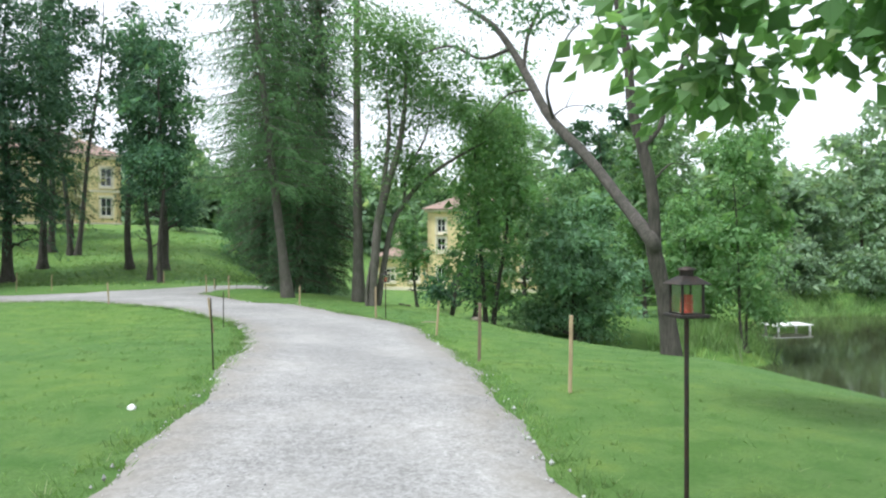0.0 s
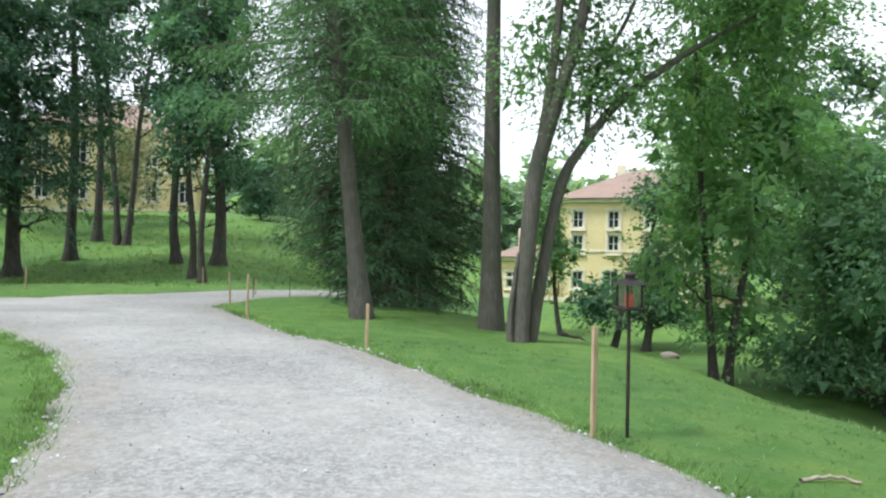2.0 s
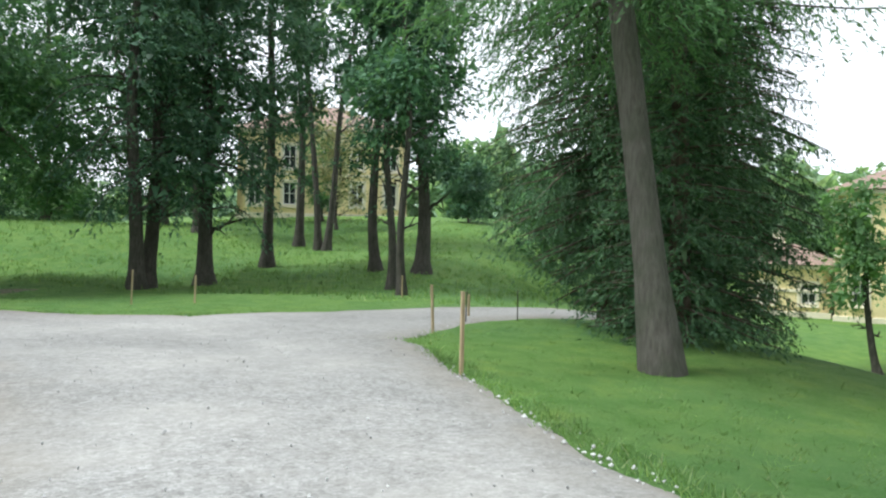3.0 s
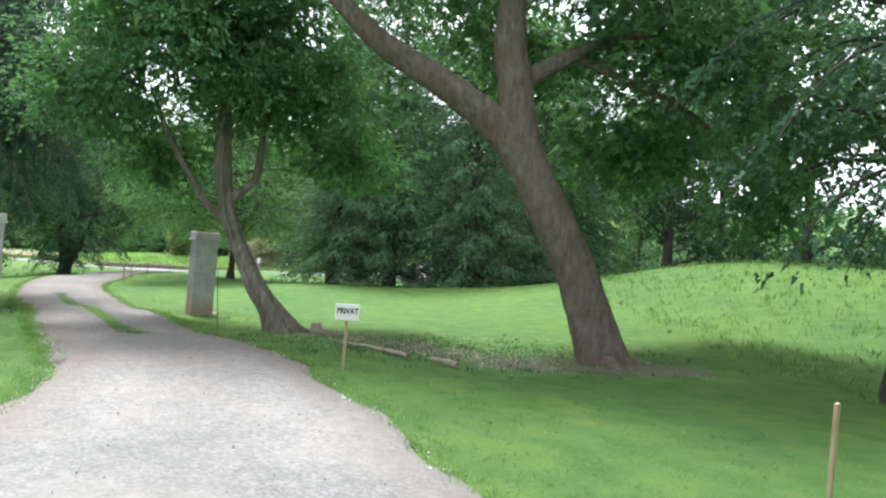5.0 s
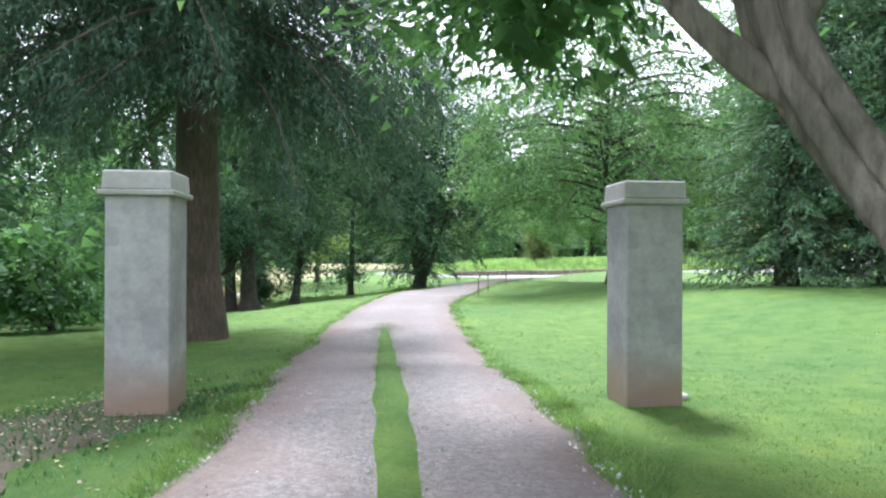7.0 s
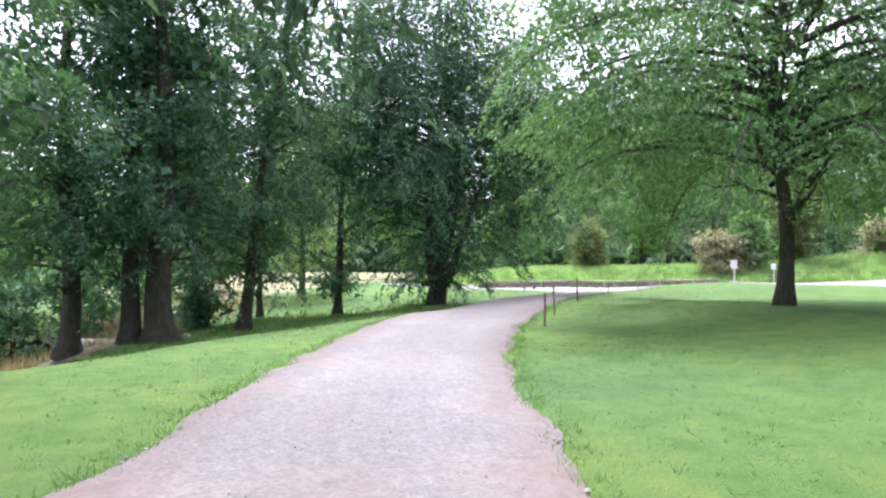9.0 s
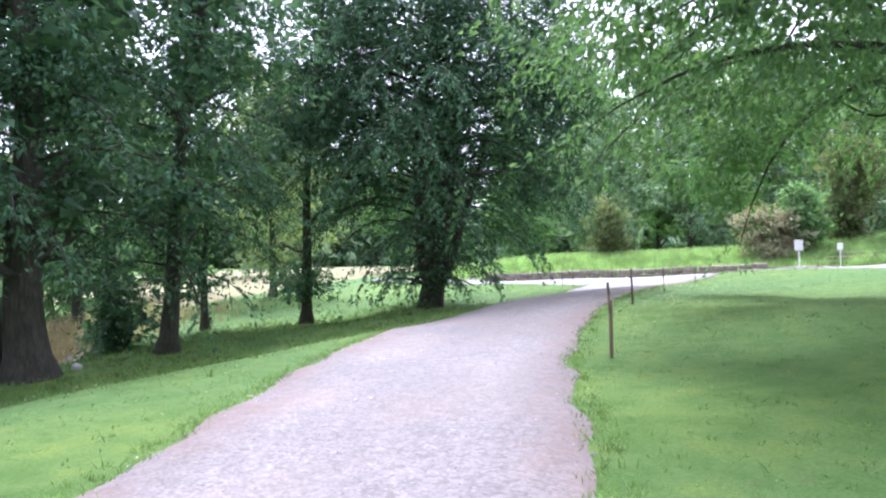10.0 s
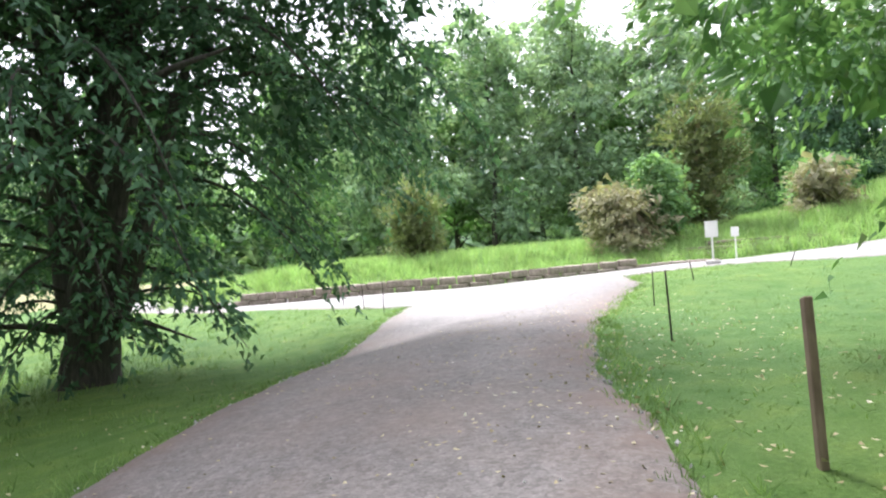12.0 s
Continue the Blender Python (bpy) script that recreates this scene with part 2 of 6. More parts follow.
M_IRON = surface("dark_iron", (0.018, 0.018, 0.018), (0.05, 0.045, 0.04), 60, 8, 0.55, 0.002, (0.08, 0.04, 0.02), None, 0.6)


def pillar_mat():
    """Grey render with squarish patched spots, and rusty damp rising unevenly from the ground."""
    m, nd, lk, bs = nodes_of("pillar_render")
    g = noise_tex(nd, lk, 16, 6, 0.65)
    r1 = ramp(nd, [(0.3, (0.33, 0.335, 0.33)), (0.7, (0.44, 0.44, 0.43))])
    lk.new(g.outputs[0], r1.inputs[0])
    big = noise_tex(nd, lk, 1.7, 4, 0.6)
    r2 = ramp(nd, [(0.35, (0.72, 0.73, 0.74)), (0.6, (1.06, 1.06, 1.05))])
    lk.new(big.outputs[0], r2.inputs[0])
    c = mix(nd, lk, r1.outputs[0], r2.outputs[0], 1.0, "MULTIPLY")
    co = nd.new("ShaderNodeTexCoord")
    vo = nd.new("ShaderNodeTexVoronoi")
    vo.distance = "CHEBYCHEV"
    vo.inputs["Scale"].default_value = 3.2
    lk.new(co.outputs["Object"], vo.inputs["Vector"])
    bw = nd.new("ShaderNodeRGBToBW")
    lk.new(vo.outputs["Color"], bw.inputs[0])
    r3 = ramp(nd, [(0.66, (0, 0, 0)), (0.72, (0.4, 0.4, 0.4))])
    lk.new(bw.outputs[0], r3.inputs[0])
    c = mix(nd, lk, c, (0.255, 0.262, 0.262), r3.outputs[0])
    sep = nd.new("ShaderNodeSeparateXYZ")
    lk.new(co.outputs["Object"], sep.inputs[0])
    rise = nd.new("ShaderNodeMath")
    rise.operation = "MULTIPLY_ADD"
    rise.inputs[1].default_value = 0.45
    lk.new(big.outputs[0], rise.inputs[0])
    lk.new(sep.outputs["Z"], rise.inputs[2])
    damp = nd.new("ShaderNodeMapRange")
    damp.inputs["From Min"].default_value, damp.inputs["From Max"].default_value = 0.85, 0.45
    lk.new(rise.outputs[0], damp.inputs["Value"])
    c = mix(nd, lk, c, (0.31, 0.225, 0.175), damp.outputs[0])
    lk.new(c, bs.inputs["Base Color"])
    bs.inputs["Roughness"].default_value = 0.92
    bump(nd, lk, bs, g.outputs[0], 0.6, 0.004)
    return m


M_CONC = pillar_mat()
M_CAP = surface("pillar_cap_stone", (0.38, 0.38, 0.36), (0.48, 0.48, 0.46), 20, 3.0, 0.9, 0.004, (0.3, 0.3, 0.26))
M_WHITE = surface("white_board", (0.72, 0.72, 0.70), (0.82, 0.82, 0.8), 12, 3, 0.5, 0.0, (0.6, 0.6, 0.57))
M_INK = surface("black_ink", (0.02, 0.02, 0.02), (0.04, 0.04, 0.04), 30, 6, 0.6, 0.0)
M_YELLOW = surface("yellow_plaster", (0.68, 0.55, 0.28), (0.78, 0.66, 0.37), 9, 0.7, 0.9, 0.004, (0.6, 0.5, 0.29))
M_TRIM = surface("cream_plaster", (0.66, 0.6, 0.45), (0.76, 0.7, 0.55), 9, 0.9, 0.9, 0.003, (0.55, 0.5, 0.38))
M_ROOF = surface("red_roof_tile", (0.21, 0.14, 0.11), (0.32, 0.225, 0.18), 14, 1.0, 0.85, 0.02, (0.19, 0.15, 0.125))
M_FRAME = surface("white_window_frame", (0.7, 0.7, 0.68), (0.8, 0.8, 0.78), 20, 4, 0.5, 0.0, (0.6, 0.6, 0.58))
M_STONE = surface("wall_stone", (0.2, 0.165, 0.135), (0.38, 0.32, 0.275), 12, 2.0, 0.95, 0.02, (0.12, 0.13, 0.07))
M_TIMBER = surface("old_timber", (0.10, 0.08, 0.06), (0.21, 0.175, 0.14), 30, 3.0, 0.9, 0.008, (0.07, 0.06, 0.045), (0.15, 1, 1))
M_ROTTEN = surface("rotten_wood", (0.19, 0.155, 0.115), (0.42, 0.36, 0.29), 25, 4.0, 0.95, 0.02, (0.1, 0.07, 0.045), (1, 1, 0.2))
M_RED = surface("red_wax", (0.5, 0.06, 0.04), (0.6, 0.1, 0.07), 20, 4, 0.5, 0.0)
M_MEADOW = surface("dry_meadow", (0.19, 0.18, 0.08), (0.29, 0.26, 0.135), 6, 0.4, 0.95, 0.05, (0.16, 0.2, 0.07))


def glass_mat(name, tint, rough):
    m, nd, lk, bs = nodes_of(name)
    bs.inputs["Base Color"].default_value = (*tint, 1)
    bs.inputs["Roughness"].default_value = rough
    bs.inputs["Transmission Weight"].default_value = 1.0
    bs.inputs["IOR"].default_value = 1.45
    return m


M_GLASS = glass_mat("lantern_glass", (0.9, 0.93, 0.9), 0.1)
M_PANE = surface("dark_window_pane", (0.025, 0.03, 0.035), (0.05, 0.055, 0.06), 3, 1.0, 0.08, 0.0)


def water_mat():
    m, nd, lk, bs = nodes_of("pond_water")
    n = noise_tex(nd, lk, 2.0, 3, 0.5)
    bs.inputs["Base Color"].default_value = (0.035, 0.04, 0.02, 1)
    bs.inputs["Roughness"].default_value = 0.06
    bs.inputs["Specular IOR Level"].default_value = 0.5
    bump(nd, lk, bs, n.outputs[0], 0.12, 0.02)
    return m


M_WATER = water_mat()

# ---- mesh helpers ----
RNG = np.random.default_rng(7)


def mesh_np(name, verts, faces, material, smooth=False):
    """A mesh from an array of points and an array of quads or triangles."""
    me = bpy.data.meshes.new(name)
    verts, faces = np.asarray(verts, np.float32), np.asarray(faces, np.int32)
    k = faces.shape[1]
    me.vertices.add(len(verts))
    me.vertices.foreach_set("co", verts.ravel())
    me.loops.add(faces.size)
    me.loops.foreach_set("vertex_index", faces.ravel())
    me.polygons.add(len(faces))
    me.polygons.foreach_set("loop_start", np.arange(0, faces.size, k, dtype=np.int32))
    me.polygons.foreach_set("use_smooth", np.full(len(faces), smooth))
    me.materials.append(material)
    me.update(calc_edges=True)
    return me


def part_np(name, verts, faces, material, parent=None, label="", smooth=False):
    ob = new(name, mesh_np(name, verts, faces, material, smooth))
    ob.parent = parent
    return tagged(ob, label)


def part(name, bm, material, parent=None, label="", smooth=False):
    """A bmesh as one mesh object under a thing."""
    me = bpy.data.meshes.new(name)
    bmesh.ops.recalc_face_normals(bm, faces=bm.faces)
    bm.to_mesh(me)
    bm.free()
    me.materials.append(material)
    if smooth:
        me.polygons.foreach_set("use_smooth", [True] * len(me.polygons))
    ob = new(name, me)
    ob.parent = parent
    return tagged(ob, label)


def box_bm(sx, sy, sz, at=(0, 0, 0), bevel=0.0, bm=None, turn=0.0):
    """A box standing on at, with bevelled edges."""
    out = bm or bmesh.new()
    m = Matrix.Translation((at[0], at[1], at[2] + sz / 2)) @ Matrix.Rotation(turn, 4, "Z") @ Matrix.Diagonal((sx, sy, sz, 1))
    made = bmesh.ops.create_cube(out, size=1.0, matrix=m)
    if bevel:
        edges = list({e for v in made["verts"] for e in v.link_edges})
        bmesh.ops.bevel(out, geom=edges, offset=bevel, segments=1, affect="EDGES", profile=0.5)
    return out


def thing(name, x, y, z, label, category, turn=0.0, group="", kind=""):
    ob = new(name)
    ob.empty_display_size = 0.2
    ob.matrix_world = pose(x, y, z, 0, 0, turn)
    return tagged(ob, label, category, group, kind)


def tube(points, radii, sides=10, flute=0.0, rng=RNG):
    """Rings along a line, tapered, a little uneven: points and quads."""
    pts, radii = np.asarray(points, float), np.asarray(radii, float)
    d = np.gradient(pts, axis=0)
    d /= np.linalg.norm(d, axis=1, keepdims=True) + 1e-9
    a = np.cross(d, (0.31, 0.95, 0.05))
    a /= np.linalg.norm(a, axis=1, keepdims=True) + 1e-9
    b = np.cross(d, a)
    th = np.linspace(0, 2 * math.pi, sides, endpoint=False)
    wob = 1 + flute * (np.sin(th * 3 + 0.7) * 0.6 + np.sin(th * 5 + 2.1) * 0.4)
    wob = np.repeat(wob[None, :], len(pts), 0)
    if flute > 0.25:
        ph = np.linspace(0, 1.8, len(pts))[:, None]
        wob = 1 + flute * (0.3 * np.sin(th * 3 + 0.7 + ph) + 0.75 * (np.abs(np.sin(th * 4 + ph * 1.4)) ** 0.6 - 0.7))
    wob = wob * (1 + (rng.random((len(pts), sides)) - 0.5) * (0.06 + min(flute, 0.2) * 0.25))
    ring = pts[:, None] + radii[:, None, None] * wob[..., None] * (np.cos(th)[None, :, None] * a[:, None] + np.sin(th)[None, :, None] * b[:, None])
    n = len(pts)
    i, j = np.meshgrid(np.arange(n - 1), np.arange(sides), indexing="ij")
    j2 = (j + 1) % sides
    quads = np.stack([i * sides + j, i * sides + j2, (i + 1) * sides + j2, (i + 1) * sides + j], -1).reshape(-1, 4)
    return ring.reshape(-1, 3), quads


def curve_pts(points, n, wander=0.0, rng=RNG):
    """A smooth line through a few points."""
    p = np.asarray(points, float)
    t = np.linspace(0, len(p) - 1, n)
    q = np.vstack([2 * p[0] - p[1], p, 2 * p[-1] - p[-2]])
    i = np.minimum(t.astype(int), len(p) - 2)
    u = (t - i)[:, None]
    a, b, c, d = q[i], q[i + 1], q[i + 2], q[i + 3]
    out = 0.5 * (2 * b + (c - a) * u + (2 * a - 5 * b + 4 * c - d) * u**2 + (3 * b - a - 3 * c + d) * u**3)
    if wander:
        out[1:-1] += (rng.random((n - 2, p.shape[1])) - 0.5) * wander
    return out


def joined(chunks):
    vs, fs, k = [], [], 0
    for v, f in chunks:
        vs.append(v)
        fs.append(f + k)
        k += len(v)
    return np.vstack(vs), np.vstack(fs)


def blades(centres, along, length, width, rng=RNG, level=0.0, broad=False):
    """One pointed leaf at each centre, along a given direction, turned about it at random or, by level, face up."""
    n = len(centres)
    along = along / (np.linalg.norm(along, axis=1, keepdims=True) + 1e-9)
    r = rng.normal(size=(n, 3)) + np.array([0, 0, level])
    side = np.cross(along, r)
    side /= np.linalg.norm(side, axis=1, keepdims=True) + 1e-9
    nrm = np.cross(along, side)
    L = (length * (0.7 + 0.6 * rng.random(n)))[:, None]
    W = (width * (0.7 + 0.6 * rng.random(n)))[:, None]
    if not broad:
        v = np.empty((n, 3, 3))
        v[:, 0] = centres - along * L * 0.4 + side * W * 0.5
        v[:, 1] = centres - along * L * 0.3 - side * W * 0.5
        v[:, 2] = centres + along * L * 0.6 + nrm * W * 0.2
        return v.reshape(-1, 3), np.arange(n * 3).reshape(-1, 3)
    v = np.empty((n, 4, 3))
    v[:, 0] = centres - along * L * 0.5
    v[:, 1] = centres + side * W * 0.5 + nrm * W * 0.18
    v[:, 2] = centres + along * L * 0.5
    v[:, 3] = centres - side * W * 0.5 + nrm * W * 0.18
    return v.reshape(-1, 3), np.arange(n * 4).reshape(-1, 4)


def lumps(p, scale, seed):
    """A cheap smooth field between -1 and 1, to open gaps in crowns."""
    q = p * scale
    s = seed * 1.7
    return (np.sin(q[:, 0] * 1.9 + s) * np.sin(q[:, 1] * 2.3 + s * 0.7) + np.sin(q[:, 2] * 2.1 + q[:, 0] * 0.8 + s * 1.3) * np.sin(q[:, 1] * 1.3 - q[:, 2] * 0.9 + s)) * 0.7


def crown_mesh(blobs, clumps, per, size, spread, droop, rng, seed, gap=-0.25, width=0.55, inner=1.3, broad=False, big=2.5):
    """Leaves in flat sprays through a few rounded masses, thicker outside, with gaps, and coarser foliage within."""
    blobs = np.array(blobs, float)
    vol = blobs[:, 3:].prod(1) ** 0.75
    def spots(n, lo, hi):
        B = blobs[rng.choice(len(blobs), n, p=vol / vol.sum())]
        d = rng.normal(size=(n, 3))
        d /= np.linalg.norm(d, axis=1, keepdims=True)
        c = B[:, :3] + d * (lo + (hi - lo) * rng.random((n, 1)) ** 0.5) * B[:, 3:]
        keep = lumps(c, 0.9, seed) + 0.5 * lumps(c, 2.3, seed + 3) > gap
        return c[keep], d[keep]
    c, d = spots(clumps, 0.25, 1.12)
    n = len(c) * per
    tilt = rng.normal(size=(len(c), 2)) * 0.35
    off = rng.normal(size=(n, 3)) * np.array([spread, spread, spread * 0.3])
    off = np.clip(off, -1.7 * spread, 1.7 * spread)
    k = np.repeat(tilt, per, 0)
    off[:, 2] += off[:, 0] * k[:, 0] + off[:, 1] * k[:, 1] - droop * 0.5 * np.hypot(off[:, 0], off[:, 1])
    out = np.repeat(d, per, 0) * np.array([1, 1, 0.2]) + off * (0.8 / spread)
    al = out + rng.normal(size=(n, 3)) * 0.45 + np.array([0, 0, -droop])
    fine = blades(np.repeat(c, per, 0) + off, al, size, size * width, rng, 1.0, broad)
    c2, d2 = spots(int(clumps * inner), 0.0, 0.8)
    m = len(c2) * 4
    c2 = np.repeat(c2, 4, 0) + rng.normal(size=(m, 3)) * spread * 0.6
    coarse = blades(c2, np.repeat(d2, 4, 0) * (1, 1, .3) + rng.normal(size=(m, 3)) * 0.6 + np.array([0, 0, -droop * 1.3]), size * big, size * big * 0.64, rng, 0.4, broad)
    return joined([fine, coarse])


def hung_boughs(rows, rng, twigs=6.5, leaf=0.12, width=0.5, rise=0.4, sag=0.7, hang=0.7):
    """Long arching boughs whose tips and side twigs hang, set with leaves along every twig. rows: x, y, z of the root, azimuth and length."""
    wood, cs, al = [], [], []
    e = np.linspace(0, 1, 9)
    for x, y, z, az, L in rows:
        o = np.array([math.cos(az), math.sin(az), 0])
        side = np.array([-o[1], o[0], 0])
        sg0 = rng.uniform(0.75, 1.25) * sag
        bp = np.array([x, y, z]) + o * (L * e)[:, None] + side * (np.sin(e * 3 + az * 5) * 0.07 * L)[:, None] + np.stack([e * 0, e * 0, L * (rise * e - sg0 * e ** 2.4)], -1)
        wood.append(tube(bp, np.linspace(0.012 + 0.011 * L, 0.006, 9), 5, 0, rng))
        m = int(twigs * L)
        q = 0.22 + 0.78 * (np.arange(m) + rng.random(m)) / m
        root = np.stack([np.interp(q, e, bp[:, i]) for i in range(3)], -1)
        sg = np.where(np.arange(m) % 2, 1.0, -1.0)[:, None]
        td = o * 0.5 + side * sg * (0.9 - 0.4 * q[:, None]) + np.array([0, 0, -1.0]) * (hang * (0.15 + q[:, None] * rng.random((m, 1)) * 1.6)) + rng.normal(size=(m, 3)) * 0.15
        td /= np.linalg.norm(td, axis=1, keepdims=True)
        tl = (0.2 * L * (1.1 - 0.6 * q) + 0.25) * rng.uniform(0.7, 1.25, m)
        cnt = np.maximum(5, (tl / (leaf * 0.42)).astype(int))
        i = np.repeat(np.arange(m), cnt)
        v = rng.random(len(i))
        cross = np.cross(td, np.array([0, 0, 1.0]))[i] * np.where(rng.random((len(i), 1)) < 0.5, 1.0, -1.0)
        cs.append(root[i] + td[i] * (v * tl[i])[:, None] - np.array([0, 0, 1.0]) * (v ** 2 * tl[i] * 0.35)[:, None] + cross * leaf * 0.35 + rng.normal(size=(len(i), 3)) * leaf * 0.25)
        al.append(td[i] * 0.8 + cross * 0.8 + rng.normal(size=(len(i), 3)) * 0.3 + np.array([0, 0, -0.45]))
    return joined(wood), blades(np.vstack(cs), np.vstack(al), leaf, leaf * width, rng, 0.7)


def ring_of_boughs(n, low, high, heights, reaches, rng, drift=(0, 0)):
    """Roots of n boughs up a stem, with the reach that the crown has at each height."""
    rows = []
    for k in range(n):
        z = low + (high - low) * (k + rng.random()) / n
        az = k * 2.4 + rng.random() * 0.8
        L = float(np.interp(z, heights, reaches)) * rng.uniform(0.72, 1.12)
        rows.append((drift[0] * z + math.cos(az) * 0.12, drift[1] * z + math.sin(az) * 0.12, z, az, L))
    return rows


# ---- the lie of the land: heights known at a few places, blended, plus the hill, the pond and the far bank ----
ANCHORS = np.array([
    (0, 0, 0), (-2.6, 7.9, -.1), (1.2, 6.8, -.12), (-4.1, 13.1, -.25), (-.1, 13, -.36), (3.7, 11.4, -.6), (-1.3, 15.9, -.42),
    (-3.7, 18.3, -.33), (-5.2, 23.5, -.45), (-2.5, 23.3, -.75), (-9, 18.9, -.3), (-8.4, 24.9, -.4), (-12.7, 31.9, -.5), (-16.2, 26.7, -.5),
    (-21, 32.5, -.6), (-24, 27.7, -.68), (-20.5, 22.5, -.5), (-27.8, 17.5, -.68), (-33, 16, -.95), (-40, 12.5, -1.05), (-48, 9.8, -1.08),
    (-51, 15.7, -.62), (-57, 10.7, -.78), (-64.4, 14.4, -.55), (-66, 6.3, -1.15), (-59.5, 3.5, -1.45), (-58.5, -.5, -2.0), (-50, -.5, -2.0),
    (.5, 36.5, -2.9), (2.5, 27, -2.1), (9, 14, -2.6), (6.2, 24.6, -2.75), (5.4, 19.8, -1.95), (7.4, 17.6, -2.7), (-44, 23, -.3), (4, 60, -2.7), (-44, -4, -2.9)])


def ease(a, b, v):
    t = np.clip((v - a) / (b - a), 0, 1)
    return t * t * (3 - 2 * t)


def height(x, y):
    x, y = np.asarray(x, float), np.asarray(y, float)
    s, w = np.zeros_like(x), np.zeros_like(x)
    for ax, ay, az in ANCHORS:
        k = 1 / ((x - ax) ** 2 + (y - ay) ** 2 + 6.0) ** 2
        s, w = s + k * az, w + k
    z = s / w
    z = z + 3.1 * np.clip((y - 33) / 22, 0, 1) * ease(-10, -16, x) * ease(-75, -45, x)
    z = z + 0.7 * ease(42, 51, y) * ease(-12, -20, x) * ease(-75, -45, x)
    # the rise of the sunny lawn towards the hill
    z = z + 1.9 * np.exp(-((x + 37) / 9) ** 2 - ((y - 36) / 7.5) ** 2) + 0.6 * np.exp(-((x + 30) / 6) ** 2 - ((y - 44) / 6) ** 2)
    z = z - 2.4 * ease(0, 0.4, 1.12 - ((x - 26.5) / 18.5) ** 2 - ((y - 22) / 20.5) ** 2)
    # a grassy tongue of land in the pond
    z = np.maximum(z, -2.78 - 0.9 * (((x - 10.1) / 2.5) ** 2 + ((y - 26.4) / 2.6) ** 2 - 0.5))
    # the bank beyond the crossing road, and the mound at its north end
    bx = x + 74.5 + 0.12 * (y - 9)
    z = z + 0.75 * ease(0.25, -3.0, bx) * ease(-6, 2, y) * ease(60, 20, y)
    z = z + 4.2 * np.exp(-(((x + 84) / 9) ** 2 + ((y - 36) / 12) ** 2))
    return z + 0.03 * np.sin(x * 0.9 + 1.3 * np.sin(y * 0.5)) * np.sin(y * 0.8) - 1.2 * np.exp(-((x + 50) / 5.0) ** 2 - ((y + 7.5) / 4.0) ** 2)


def ground_z(x, y):
    return float(height(np.array([x]), np.array([y]))[0])


def axis(lo, hi, step, far):
    inner = np.arange(lo, hi + step / 2, step)
    grow = np.cumsum(step * 1.28 ** np.arange(1, 30))
    grow = grow[grow < far]
    return np.concatenate([lo - grow[::-1], inner, hi + grow])


def sheet(xs, ys, zf):
    X, Y = np.meshgrid(xs, ys, indexing="ij")
    Z = zf(X, Y)
    v = np.stack([X, Y, Z], -1).reshape(-1, 3)
    n, m = len(xs), len(ys)
    i, j = np.meshgrid(np.arange(n - 1), np.arange(m - 1), indexing="ij")
    f = np.stack([i * m + j, (i + 1) * m + j, (i + 1) * m + j + 1, i * m + j + 1], -1).reshape(-1, 4)
    return v, f


gv, gf = sheet(axis(-92, 34, 0.6, 900), axis(-26, 66, 0.6, 900), height)
ground = part_np("ground", gv, gf, M_GRASS, smooth=True)
tagged(ground, "mown green lawn rolling down to a pond", "lawn", kind="structure")


def road_distance(x, y, rows):
    """Distance to the edge of a road, negative inside; rows of x, y and half width along its middle."""
    best = np.full_like(x, 1e9)
    for (ax, ay, ah), (bx, by, bh) in zip(rows[:-1], rows[1:]):
        dx, dy = bx - ax, by - ay
        t = np.clip(((x - ax) * dx + (y - ay) * dy) / (dx * dx + dy * dy), 0, 1)
        d = np.hypot(x - ax - t * dx, y - ay - t * dy) - (ah + t * (bh - ah))
        best = np.minimum(best, d)
    return best


LANE = [(.3, -14, 1.6), (-.3, 0, 1.5), (-.75, 5.7, 1.4), (-1.35, 10.4, 1.5), (-2.2, 13.8, 1.7), (-3.1, 15.2, 1.62), (-4.15, 16.8, 1.55), (-5.55, 18.4, 1.55),
        (-7.2, 20.0, 1.75), (-9.6, 21.9, 2.3), (-13.4, 22.9, 2.1), (-17.4, 22.5, 1.6), (-20.4, 21.6, 1.4), (-24.5, 19.4, 1.3), (-28.1, 17.6, 1.3)]
SPUR = [(-4.6, 36.2, 0.8), (-6.0, 34, 1.0), (-8.7, 30, 1.0), (-10.0, 26.6, 1.65), (-10.6, 24.2, 2.35), (-10.6, 23.0, 2.3)]
DRIVE = [(-26.0, 18.6, 1.3), (-28.1, 17.6, 1.3), (-31.1, 16.0, 1.4), (-36.8, 13.2, 1.42), (-42.3, 10.8, 1.45), (-47.2, 9.25, 1.55), (-51.2, 8.4, 1.75), (-56.5, 8.5, 1.55),
         (-60, 8.6, 1.9), (-64, 9.2, 2.4), (-68.5, 9.3, 2.6)]
CROSS = [(-79, -8, 1.7), (-71.0, 2.6, 1.9), (-69.9, 7, 2.8), (-69.7, 12, 3.6), (-70.6, 17, 3.6), (-73, 24, 3.2), (-77, 34, 3.0)]


